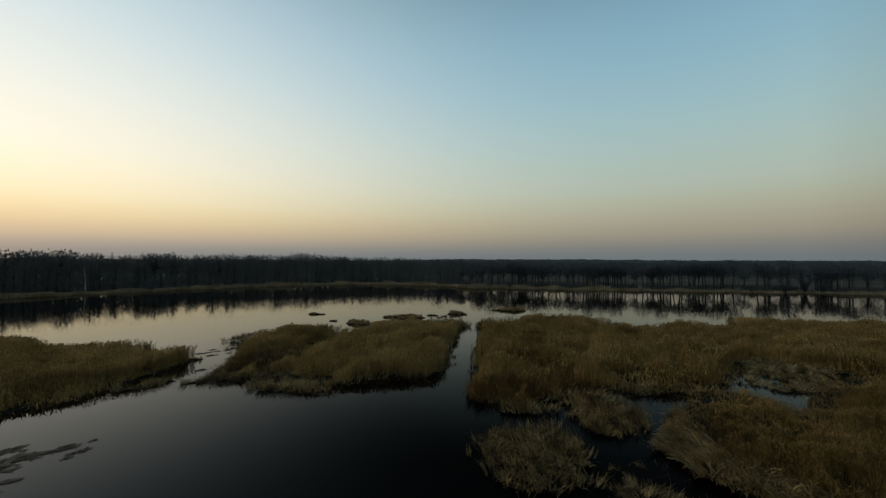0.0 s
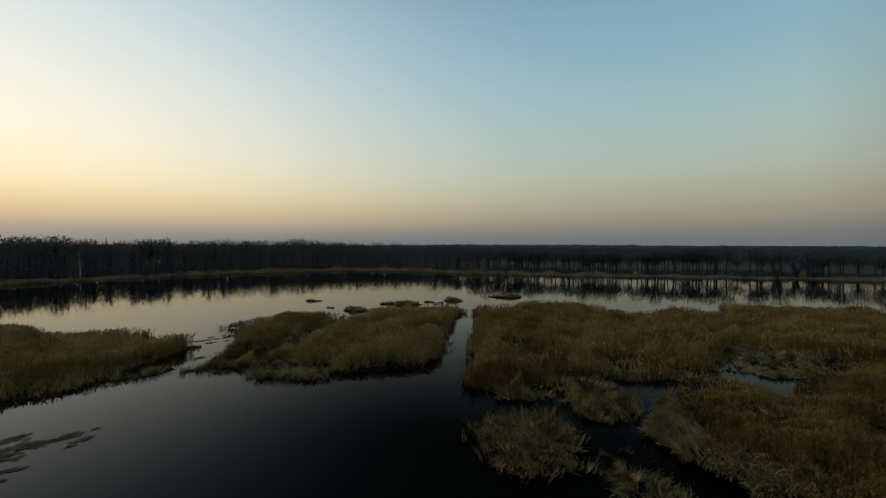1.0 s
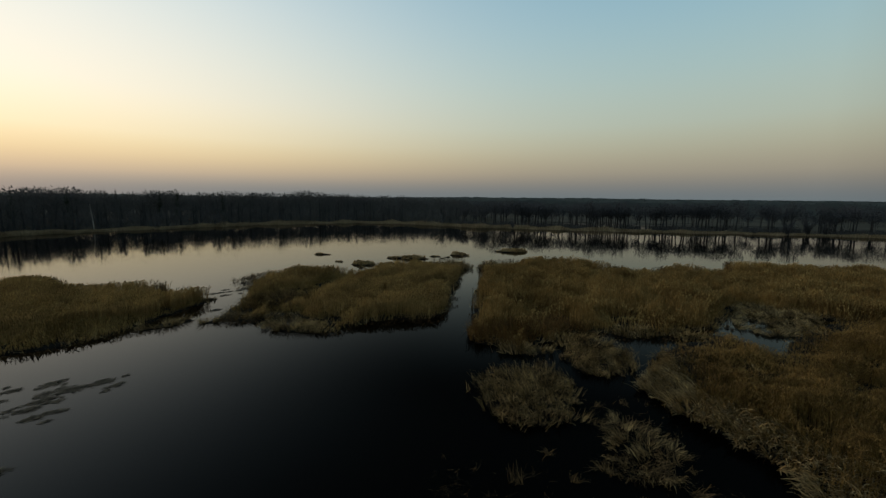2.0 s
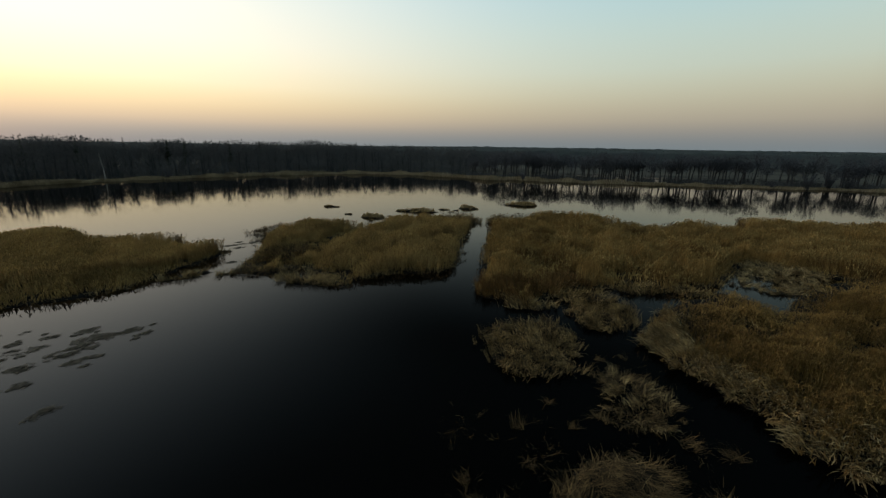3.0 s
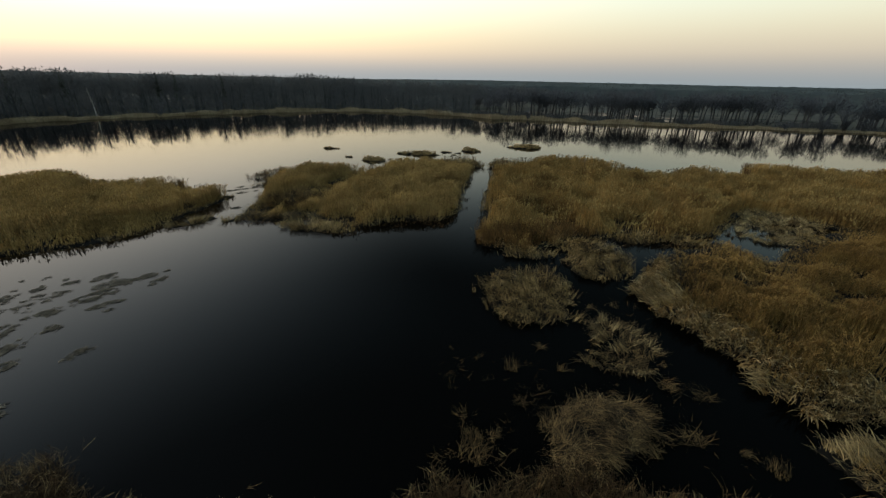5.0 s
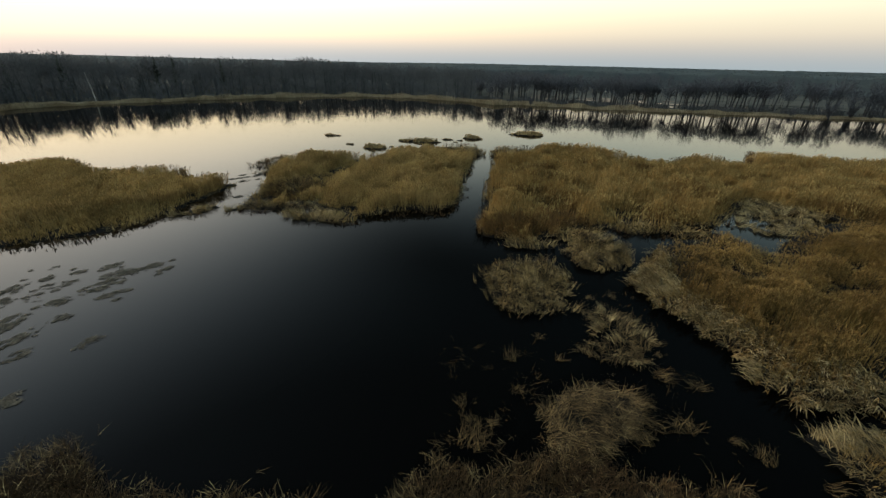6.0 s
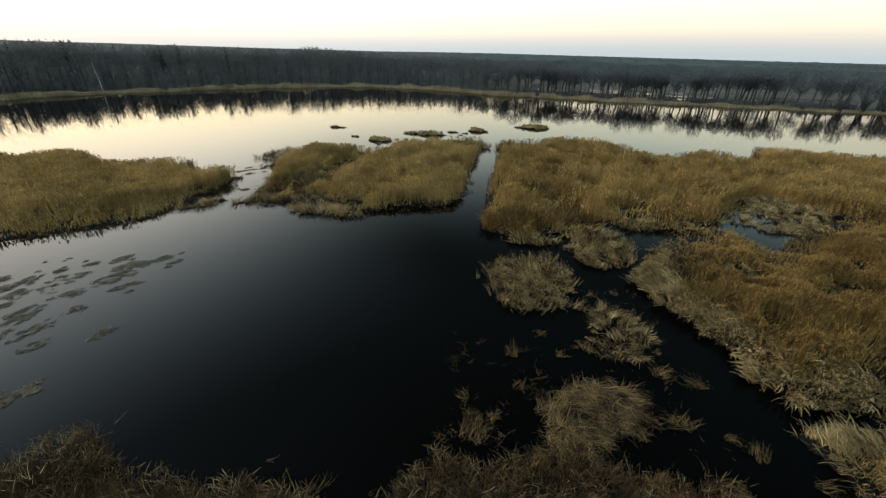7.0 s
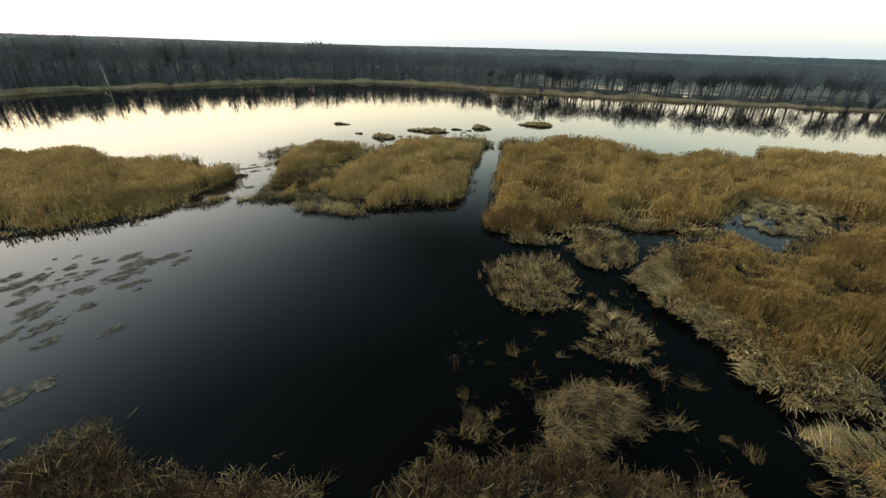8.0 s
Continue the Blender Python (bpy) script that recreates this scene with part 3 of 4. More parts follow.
combed(isle, [(10.6, 33.2), (13, 35), (17, 34.5), (16.9, 32), (15, 30), (11.6, 29.4)], 3.6, 84, toward=radians(205), long=0.85, thick=0.036, per=28)
isle = sedge_island("tangled bleached sedge island in the ditch", [(9.2, 21.7), (11.5, 23.2), (12.6, 22.0), (13.6, 19.2), (12.1, 17.1), (11, 16.7), (8.7, 18.4), (9.6, 20.2)], 85, 23, long=0.8, high=0.3, toward=radians(150), swirl=12.0, thick=0.024, holes=0.42, tilt=(0.9, 1.55), veer=1.3)
combed(isle, [(9.3, 21.6), (11.5, 23), (12.4, 21.8), (13.3, 19.2), (12, 17.3), (11, 17), (9, 18.6), (9.8, 20.2)], 1.4, 85, long=0.8, thick=0.026, per=32, lift=0.35)
isle = sedge_island("rounded brown sedge hummock with matted stems", [(4.9, 12.9), (5.7, 14.4), (8.0, 15.5), (9.9, 14.8), (10.1, 13.0), (8.8, 11.3), (5.2, 11)], 150, 24, long=1.0, high=0.6, toward=radians(95), swirl=5.0, thick=0.021, holes=0.33, tilt=(1.0, 1.6), veer=1.5)
combed(isle, [(5, 12.8), (5.8, 14.2), (8, 15.2), (9.7, 14.6), (9.9, 13), (8.7, 11.6), (5.4, 11.3)], 1.3, 88, long=0.8, thick=0.014, per=9, lift=0.8, mat=STRAW, spread=1.4)
sedge_island("pale flattened sedge patch by the pool", [(39, 52), (45, 52), (47, 49), (45, 44), (40, 39.8), (35.4, 39.4), (33.2, 41.6), (34.8, 45.5)], 115, 25, mat=SEDGE, long=0.7, high=0.4, thick=0.05, tilt=(0.6, 1.45), swirl=8.0, holes=0.42)


# ---- islets, tufts and floating mats ----
def oval(x, y, long, wide, heading=90.0, n=14, seed=0):
    rng = np.random.default_rng(seed)
    a = np.arange(n) * 2 * math.pi / n
    k = rng.uniform(0.75, 1.15, n)
    u, v = np.cos(a) * long / 2 * k, np.sin(a) * wide / 2 * k
    c, s = math.sin(radians(heading)), math.cos(radians(heading))
    return np.stack([x + u * c - v * s, y + u * s + v * c], -1)


# place, length, width, stem height
ISLETS = [(-30.2, 94, 5.2, 2.0, 0.7), (-23.5, 83.5, 1.9, 1.0, 0.35), (-17.6, 80.5, 6.6, 3.0, 0.9), (-9, 89.4, 11.8, 3.0, 0.9), (-2.6, 93, 2.8, 1.6, 0.6), (-4.6, 89, 1.8, 1.1, 0.4),
          (3.5, 95.5, 5.6, 3.4, 0.9), (17.8, 103.5, 8.8, 4.0, 1.1), (-20.6, 72, 1.6, 1.0, 0.4), (-14.2, 73, 2.4, 1.4, 0.5), (-10, 76, 2.0, 1.2, 0.4),
          (-12.6, 83.2, 2.0, 0.9, 0.35), (-14.2, 82.4, 1.4, 0.8, 0.3), (-10.6, 82.6, 1.6, 0.8, 0.3), (0.4, 92.2, 1.8, 1.0, 0.4), (-0.6, 90.0, 1.4, 0.9, 0.35), (-13.6, 90.6, 1.5, 0.8, 0.3), (-17.4, 77.2, 1.4, 0.8, 0.3)]
for i, (x, y, lo, wi, he) in enumerate(ISLETS):
    ob = reed_bed("small low reed islet in the open water", oval(x, y, lo, wi, 95, seed=i), he * 0.85, 70, 40 + i, reed=STRAW, plume=STRAW, thick=0.07, name="reed_islet", ragged=0.3, gaps=0.2, rim=0.5)
    tagged(ob, "", "reed islet", "islets in the open water", "thing")

for i, (x, y, lo, wi) in enumerate(((13.2, 36.8, 6.0, 3.4), (20.2, 39.6, 4.6, 3.6), (7.4, 33.9, 6.0, 2.2), (25.5, 38.4, 3.4, 2.0))):
    sedge_island("bleached leaning sedge before the reed bed", oval(x, y, lo, wi, 95, seed=10 + i), 55, 70 + i, mat=SEDGE, thick=0.045, long=1.0, tilt=(0.3, 1.1), toward=radians(190), high=0.6)
sedge_island("low bleached sedge flat off the reed tip", oval(-30.3, 39.7, 5.6, 2.6, 35, seed=1), 110, 26, mat=STRAW, long=0.8, high=0.5, holes=0.36, thick=0.036, tilt=(0.35, 1.3))
sedge_island("small bleached sedge flat in the narrow water", oval(-26.4, 40.9, 2.6, 1.4, 70, seed=2), 110, 27, mat=STRAW, long=0.8, high=0.4, holes=0.36, thick=0.036, tilt=(0.35, 1.3))
sedge_island("low bleached sedge shelf before the reed island", oval(-16.2, 39.4, 8, 2.8, 100, seed=3), 100, 28, mat=STRAW, long=0.9, high=0.5, holes=0.36, thick=0.036, tilt=(0.35, 1.3))
sedge_island("bleached sedge skirt at the reed island's tip", oval(-22.5, 42.4, 8, 2.6, 92, seed=4), 80, 29, long=1.0, high=0.6, holes=0.36, thick=0.04)
sedge_island("grey-brown sedge on the reed island's end", oval(0.2, 77.6, 8, 7, 80, seed=5), 60, 30, mat=SEDGE, long=1.1, high=0.9, holes=0.25, thick=0.05, tilt=(0.3, 1.2))
sedge_island("grey-brown sedge at the reed bed's corner", oval(10.6, 77.6, 8, 6, 90, seed=6), 60, 31, mat=SEDGE, long=1.1, high=0.9, holes=0.25, thick=0.05, tilt=(0.3, 1.2))
sedge_island("weathered low sedge inside the reed island", oval(-21.8, 48.6, 10, 9, 80, seed=8), 45, 33, long=1.1, high=0.7, holes=0.3, thick=0.045, tilt=(0.15, 1.0))
sedge_island("brown broken reeds at the front of the reed bed", [(2.9, 36), (3.4, 41), (8, 42.4), (14, 43), (15.4, 40), (11, 37), (7, 34.2)], 70, 34, mat=RUSSET, long=1.35, high=0.4, holes=0.3, thick=0.038, tilt=(0.05, 0.7))
sedge_island("low dark sedge spit behind the reed island", [(-34.2, 62.2), (-34.5, 66.0), (-32.4, 69.4), (-28.4, 68.7), (-28.4, 63.1), (-31.4, 60.8)], 45, 35, long=0.9, high=0.35, holes=0.42, thick=0.05, tilt=(0.2, 1.2))
sedge_island("low sedge spit at the reed island", oval(-29.6, 58, 5.5, 2.2, 60, seed=7), 60, 32, long=0.9, high=0.5, holes=0.4, thick=0.045)


def sedge_tuft(x, y, size, seed, label="bleached sedge tuft rising from dark water"):
    """Wisps that lean out in two or three loose bundles."""
    rng = np.random.default_rng(seed)
    n = int(80 * size)
    ang, rad = rng.uniform(0, 6.28, n), size * 0.5 * np.sqrt(rng.random(n))
    base = np.stack([x + rad * np.sin(ang), y + 0.8 * rad * np.cos(ang), rng.uniform(0.0, 0.12, n) * size], -1)
    bundle = rng.uniform(0, 6.28, 3)[rng.choice(3, n, p=(0.5, 0.3, 0.2))]
    v, q = blades(rng, base, bundle + rng.normal(0, 0.5, n), rng.uniform(0.5, 1.4, n), size * rng.uniform(0.25, 0.95, n), rng.uniform(0.010, 0.022, n), rng.uniform(0.1, 1.2, n), (1, 0.9, 0.7, 0.2), rng.uniform(-1.4, 1.4, n))
    return tagged(new("sedge_tuft", quads_mesh("sedge_tuft", v, q, SEDGE_BROWN)), label, "sedge tuft", "tufts in the ditch")


TUFTS = [(12.2, 16.2, 1.1), (13.9, 15.5, 1.0), (11.8, 12.6, 1.2), (14.7, 11.1, 1.0), (1.1, 11.2, 1.4), (0.7, 13.6, 0.7), (3.8, 14.6, 0.7), (3.7, 17.2, 0.9), (13.8, 12.0, 0.6), (16.6, 9.8, 0.8),
         (9.6, 11.9, 1.2), (10.4, 12.6, 0.8), (12.9, 21.6, 0.5), (5.8, 19.4, 0.6), (6.7, 17.3, 0.6), (10.6, 24.4, 0.7), (12.4, 24.8, 0.6), (2.2, 12.4, 0.6), (13.0, 18.0, 0.4), (1.3, 12.3, 0.8)]
for i, (x, y, size) in enumerate(TUFTS):
    sedge_tuft(x, y, size, 300 + i)


def drowned_stems():
    rng = np.random.default_rng(9)
    n = 3000
    x = np.concatenate([rng.uniform(-0.5, 5.5, n // 2), rng.uniform(9, 15, n - n // 2)])
    y = np.concatenate([rng.uniform(10.5, 19, n // 2), rng.uniform(11, 26, n - n // 2)])
    keep = 0.4 * lumps(x, y, 1.9, 4) + 0.6 * lumps(x, y, 0.5, 6) > 0.6
    keep[n // 2:] &= x[n // 2:] < 13.5 + 0.12 * (y[n // 2:] - 11)
    x, y = x[keep], y[keep]
    n = len(x)
    v, q = blades(rng, np.stack([x, y, np.full(n, 0.02)], -1), rng.uniform(0, 6.28, n), rng.uniform(0.7, 1.5, n), rng.uniform(0.2, 0.6, n), rng.uniform(0.008, 0.016, n), rng.uniform(0.2, 0.9, n), (1, 0.8, 0.6, 0.2), rng.uniform(-1.5, 1.5, n))
    tagged(new("drowned_stems", quads_mesh("drowned_stems", v, q, SEDGE_BROWN)), "sparse drowned brown stems on black water", "stems", kind="stuff")


drowned_stems()


def floating_mat(x, y, long, wide, seed, heading=42.0):
    """A lacy raft of dead leaves, broken into flecks drawn out along its heading."""
    rng = np.random.default_rng(seed)
    n = int(520 * long * wide) + 30
    t, u = rng.uniform(-0.5, 0.5, (2, n))
    lace = 0.55 * lumps(t * long * 0.8 + x, u * wide * 2.4 + y, 0.3, 3) + 0.45 * lumps(t * long + x, u * wide * 2 + y, 0.8, 5)
    keep = (t * t + u * u < 0.25) & (lace > 0.50 + 0.9 * (t * t + u * u - 0.10))
    t, u = t[keep] * long, u[keep] * wide
    a = radians(heading) + rng.normal(0, 0.05)
    px, py = x + t * math.sin(a) - u * math.cos(a), y + t * math.cos(a) + u * math.sin(a)
    n = len(px)
    if n < 3:
        return
    v, q = blades(rng, np.stack([px, py, rng.uniform(0.005, 0.04, n)], -1), a + rng.normal(0, 0.6, n), rng.uniform(1.42, 1.57, n), rng.uniform(0.12, 0.34, n), rng.uniform(0.02, 0.05, n), rng.uniform(0, 0.15, n), (0.5, 1, 0.9, 0.3), rng.uniform(-0.9, 0.9, n))
    root = new("floating_mat")
    part("dead_leaves", quads_mesh("dead_leaves", v, q, MAT), root, kind="stuff")
    tagged(root, "flat brown mat of dead leaves floating on the lake", "floating plants", "mats on the lake")


# place, length, width
MATS = [(-32.2, 20.2, 2.0, 1.1), (-35.6, 22.0, 1.8, 1.0), (-30.9, 21.4, 1.6, 1.1), (-28.4, 20.9, 2.7, 0.9), (-30.2, 23.3, 2.2, 1.0), (-27.2, 23.3, 2.9, 1.3), (-27.5, 25.3, 2.4, 1.2), (-29.2, 26.1, 1.7, 0.8),
        (-25.9, 26.4, 2.2, 1.3), (-24.2, 26.4, 1.6, 0.6), (-25.4, 22.3, 2.3, 0.6), (-30.8, 25.2, 1.1, 0.5), (-32.3, 23.9, 0.9, 0.6), (-33.4, 25.7, 0.8, 0.4), (-29.4, 18.0, 2.9, 1.5), (-26.8, 17.5, 4.1, 1.3),
        (-25.6, 15.4, 1.6, 0.8), (-22.5, 16.8, 1.5, 0.9), (-28.7, 15.4, 2.4, 0.8), (-31.6, 18.9, 0.9, 0.7), (-23.2, 11.5, 3.0, 1.5), (-20.9, 8.7, 1.2, 0.7), (-34.0, 20.8, 2.4, 1.0), (-33.4, 22.4, 1.6, 0.8)]
mat_rng = np.random.default_rng(19)
for i, (x, y, lo, wi) in enumerate(MATS):
    floating_mat(x, y, lo * 1.1, wi * 1.2, 400 + i, 42 if y > 18.5 or x > -26 else 12)
    for k in range(2 if y > 20 else 0):
        floating_mat(x + mat_rng.normal(0, 0.9), y + mat_rng.normal(0, 0.7), lo * mat_rng.uniform(0.25, 0.5), wi * mat_rng.uniform(0.4, 0.7), 700 + 2 * i + k)
# strips of drift between the two reed beds and off the islets
for i, (x, y, lo) in enumerate(((-33.6, 53.6, 2.6), (-32.4, 54.6, 2.4), (-30.6, 57.2, 2.4), (-31.2, 53, 2.0), (-31, 55.8, 2.2), (-29.6, 54.4, 1.6), (-27.6, 51.4, 2.0), (-28.4, 45.6, 1.4), (-21.8, 44.2, 1.0), (-33, 56, 1.4), (-15.5, 78.5, 2.0), (-5.8, 84.5, 2.4), (-12.6, 77, 1.8))):
    floating_mat(x, y, lo, 0.9, 450 + i)


# ---- far shore: reed belt, trees, woods ----
def tube(pts, radii, sides=5):
    pts, radii = np.asarray(pts, float), np.asarray(radii, float)
    k = len(pts)
    a = np.arange(sides) * 2 * math.pi / sides
    ring = np.stack([np.cos(a), np.sin(a), 0 * a], -1)
    verts = (pts[:, None] + ring[None] * radii[:, None, None]).reshape(-1, 3)
    i, j = np.meshgrid(np.arange(k - 1), np.arange(sides), indexing="ij")
    n = (j + 1) % sides
    return verts, np.stack([i * sides + j, i * sides + n, (i + 1) * sides + n, (i + 1) * sides + j], -1).reshape(-1, 4)


def tree_shape(seed, height, spread, limbs=16, twigs=14, clear=0.3, girth=0.2, hair=(0.05, 0.12), shell=150, tuft=1.0):
    """A bare tree: (trunk and limbs), (twigs) as verts and quads."""
    rng = np.random.default_rng(seed)
    k = 7
    zz = np.linspace(0, height * 0.78, k)
    sway = np.cumsum(rng.normal(0, 0.02 * height / k, (k, 2)), 0)
    trunk = np.concatenate([sway, zz[:, None]], 1)
    wood = [tube(trunk, girth * np.linspace(1, 0.2, k) * np.r_[1.35, np.ones(k - 1)], 6)]
    fine = []
    for i in range(limbs):
        f = clear + (0.93 - clear) * (i + rng.random()) / limbs
        p = np.array([np.interp(f * height * 0.78, zz, trunk[:, 0]), np.interp(f * height * 0.78, zz, trunk[:, 1]), f * height * 0.78])
        az, up = rng.uniform(0, 6.28), rng.uniform(0.4, 1.2)
        ln = spread * (1.15 - 0.85 * (f - clear) / (1 - clear)) * rng.uniform(0.6, 1.0)
        pts = [p]
        for s in range(3):
            d = np.array([math.cos(az) * math.cos(up), math.sin(az) * math.cos(up), math.sin(up)])
            pts.append(pts[-1] + d * ln / 3)
            az += rng.normal(0, 0.25)
            up += rng.uniform(-0.1, 0.15)
        wood.append(tube(pts, girth * 0.42 * (1.1 - f) * np.array([1, 0.75, 0.5, 0.2]) + 0.015, 4))
        t = rng.uniform(0.25, 1.0, twigs)
        idx = np.minimum((t * 3).astype(int), 2)
        pts = np.array(pts)
        b = pts[idx] + (pts[idx + 1] - pts[idx]) * (t * 3 - idx)[:, None]
        fine.append(blades(rng, b, rng.uniform(0, 6.28, twigs), rng.uniform(0.1, 1.1, twigs), ln * rng.uniform(0.25, 0.6, twigs), rng.uniform(*hair, twigs), rng.uniform(-0.5, 0.5, twigs), (1.0, 0.7, 0.2)))
    # the rounded outer crown of short twigs
    g = rng.normal(0, 1, (shell, 3))
    g /= np.linalg.norm(g, axis=1)[:, None]
    g *= rng.uniform(0.55, 1.0, shell)[:, None] ** 0.5
    lobes = 0.8 + 0.35 * np.sin(3 * np.arctan2(g[:, 0], g[:, 1]) + seed) * np.cos(4 * g[:, 2])
    mid, half = height * (clear + 1) / 2, height * (1 - clear) / 2
    b = np.stack([g[:, 0] * spread * 0.9 * lobes, g[:, 1] * spread * 0.9 * lobes, mid + g[:, 2] * half * np.minimum(lobes, 0.95)], -1)
    fine.append(blades(rng, b, np.arctan2(g[:, 0], g[:, 1]), rng.uniform(0.5, 1.7, shell), rng.uniform(0.5, 1.0, shell), tuft * rng.uniform(*hair, shell), rng.uniform(-0.6, 0.6, shell), (1.0, 0.4)))
    return joined(wood), joined(fine)


SIZES = ((13.0, 4.6, 0.32), (12, 4.2, 0.28), (14, 5.0, 0.36), (12.6, 3.6, 0.3), (11, 4.0, 0.22), (14.5, 4.2, 0.4))
TREES = [tree_shape(100 + i, h, s * 0.9, 15, 9, c + 0.05, 0.46, (0.07, 0.13), 170, 0.8) for i, (h, s, c) in enumerate(SIZES)]
THIN_TREES = [tree_shape(120 + i, h, s, 5, 3, c, 0.12, (0.14, 0.26), 200, 1.9) for i, (h, s, c) in enumerate(SIZES)]
ROW_TREES = [tree_shape(140 + i, h * 0.96, s * 0.95, 12, 9, c + 0.13, 0.42, (0.07, 0.12), 500, 2.8) for i, (h, s, c) in enumerate(SIZES)]
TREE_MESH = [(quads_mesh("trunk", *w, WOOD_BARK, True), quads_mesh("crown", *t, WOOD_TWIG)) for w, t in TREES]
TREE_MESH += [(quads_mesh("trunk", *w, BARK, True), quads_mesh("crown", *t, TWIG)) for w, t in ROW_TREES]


def tree(kind, m, label="bare dark deciduous tree on the far shore"):
    root = tagged(new("bare_tree"), label, "tree", "trees along the far shore")
    part("trunk", TREE_MESH[kind][0], root)
    part("crown", TREE_MESH[kind][1], root)
    root.matrix_world = m
    return root


def on_shore(az, over):
    r = float(shore(az)) + over
    x, y = r * math.sin(radians(az)), r * math.cos(radians(az))
    return x, y, float(ground_height(np.array([x]), np.array([y]))[0]) - 0.05


def wood_height(az):
    """Height of the wood's canopy, by heading in degrees."""
    return float(np.interp(az, (-76, -46, -40, -32, -20, -13, -7, 2, 12), (16.6, 16.3, 15.6, 16.0, 17.0, 16, 14.8, 13.6, 13.2)))


def far_shore():
    rng = np.random.default_rng(5)
    # shoreline reed belt
    n = 45000
    az = rng.uniform(-75, 75, n)
    wide = 2.6 + 5.0 * lumps(az, 0 * az, 6, 8)
    over = -1.5 + wide * rng.random(n)
    a = np.radians(az)
    r = shore(az) + over
    x, y = r * np.sin(a), r * np.cos(a)
    h = (0.5 + 1.7 * lumps(az, over, 2.2, 9) ** 1.6) * rng.uniform(0.7, 1.1, n)
    base = np.stack([x, y, np.maximum(ground_height(x, y), -0.05)], -1)
    v, q = blades(rng, base, rng.uniform(0, 6.28, n), rng.uniform(0, 0.25, n), h, rng.uniform(0.10, 0.2, n), rng.uniform(0, 0.4, n), (1, 0.4))
    tagged(new("shore_reeds", quads_mesh("shore_reeds", v, q, SHORE)), "pale dry reed belt along the far shore", "reeds", kind="stuff")
    # open row of trees, heading right
    az = 2.5
    while az < 72:
        kind = len(TREES) + int(rng.integers(len(ROW_TREES)))
        m = Matrix.Translation(on_shore(az, rng.uniform(9, 20))) @ pose(0, 0, 0, rng.normal(0, 3), rng.normal(0, 3), rng.uniform(0, 360)) @ Matrix.Scale(rng.uniform(0.74, 1.06), 4)
        tree(kind, m)
        az += rng.choice((0.16, 0.3, 0.45, 0.95)) * rng.uniform(0.7, 1.2)
    # front of the dense wood, heading left
    az = 1.5
    while az > -72:
        kind = int(rng.integers(len(TREES)))
        size = wood_height(az) * rng.uniform(0.70, 0.96) / SIZES[kind][0]
        m = Matrix.Translation(on_shore(az, rng.uniform(7, 18))) @ pose(0, 0, 0, rng.normal(0, 2), rng.normal(0, 2), rng.uniform(0, 360)) @ Matrix.Scale(size, 4)
        tree(kind, m, "bare dark deciduous tree at the wood's edge")
        az -= rng.choice((0.25, 0.5, 0.9, 1.5)) * rng.uniform(0.7, 1.2)
    # dense wood behind
    woods, crowns, back_woods, back_crowns = [], [], [], []
    for i in range(840):
        az = rng.uniform(-76, 2) if i < 520 else 1 + 11 * rng.random() ** 1.5 if i < 570 else rng.uniform(2, 74)
        x, y, z = on_shore(az, rng.uniform(40, 105) if i < 520 else rng.uniform(45, 110) if i < 570 else rng.uniform(26, 78) if i < 690 else rng.uniform(115, 260))
        kind = int(rng.integers(len(TREES)))
        w, t = THIN_TREES[kind]
        turn, s = rng.uniform(0, 6.28), (wood_height(az) * rng.uniform(0.88, 1.05) * (0.92 + 0.14 * float(lumps(az, 0.0, 2.2, 4))) if i < 570 else rng.uniform(10.5, 13.2)) / SIZES[kind][0]
        c, sn = math.cos(turn) * s, math.sin(turn) * s
        rot = np.array([[c, -sn, 0], [sn, c, 0], [0, 0, s]])
        (woods if i < 570 else back_woods).append((w[0] @ rot.T + (x, y, z), w[1]))
        (crowns if i < 570 else back_crowns).append((t[0] @ rot.T + (x, y, z), t[1]))
    root = tagged(new("woodland"), "dense bare woodland behind the far shore", "woods", kind="stuff")
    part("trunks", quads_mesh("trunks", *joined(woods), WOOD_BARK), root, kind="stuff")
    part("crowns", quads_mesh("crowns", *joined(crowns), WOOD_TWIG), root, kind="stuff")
    root = tagged(new("woodland"), "bare woodland beyond the flooded meadow, haze put into its colour", "woods", kind="stuff")
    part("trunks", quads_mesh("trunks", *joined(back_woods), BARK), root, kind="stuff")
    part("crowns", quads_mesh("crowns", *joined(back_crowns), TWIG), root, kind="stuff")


def undergrowth():
    """Brushwood under and before the dense wood, thinner under the open row."""
    rng = np.random.default_rng(15)
    n = 78000
    az = rng.uniform(-76, 72, n)
    over = np.where(az < 2, rng.uniform(5, 80, n), rng.uniform(5, 20, n))
    keep = (az < 2) | ((rng.random(n) < 0.55) & (lumps(az, over / 10, 1.4, 2) > 0.35))
    az, over = az[keep], over[keep]
    n = len(az)
    r, a = shore(az) + over, np.radians(az)
    x, y = r * np.sin(a), r * np.cos(a)
    h = np.where(az < 2, np.interp(over, (5, 30, 60), (4.5, 7.5, 11)) * rng.random(n), rng.uniform(0.0, 1.2, n)) * (0.5 + 0.8 * lumps(x, y, 9, 3))
    size = np.where(az < 2, rng.uniform(1.0, 2.6, n), rng.uniform(0.5, 1.2, n))
    v, q = blades(rng, np.stack([x, y, ground_height(x, y) + h], -1), rng.uniform(0, 6.28, n), rng.uniform(0, 1.2, n), size, rng.uniform(0.10, 0.34, n), rng.uniform(-0.3, 0.6, n), (1, 0.4))
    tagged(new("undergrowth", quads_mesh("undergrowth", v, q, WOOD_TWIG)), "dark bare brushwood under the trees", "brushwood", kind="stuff")


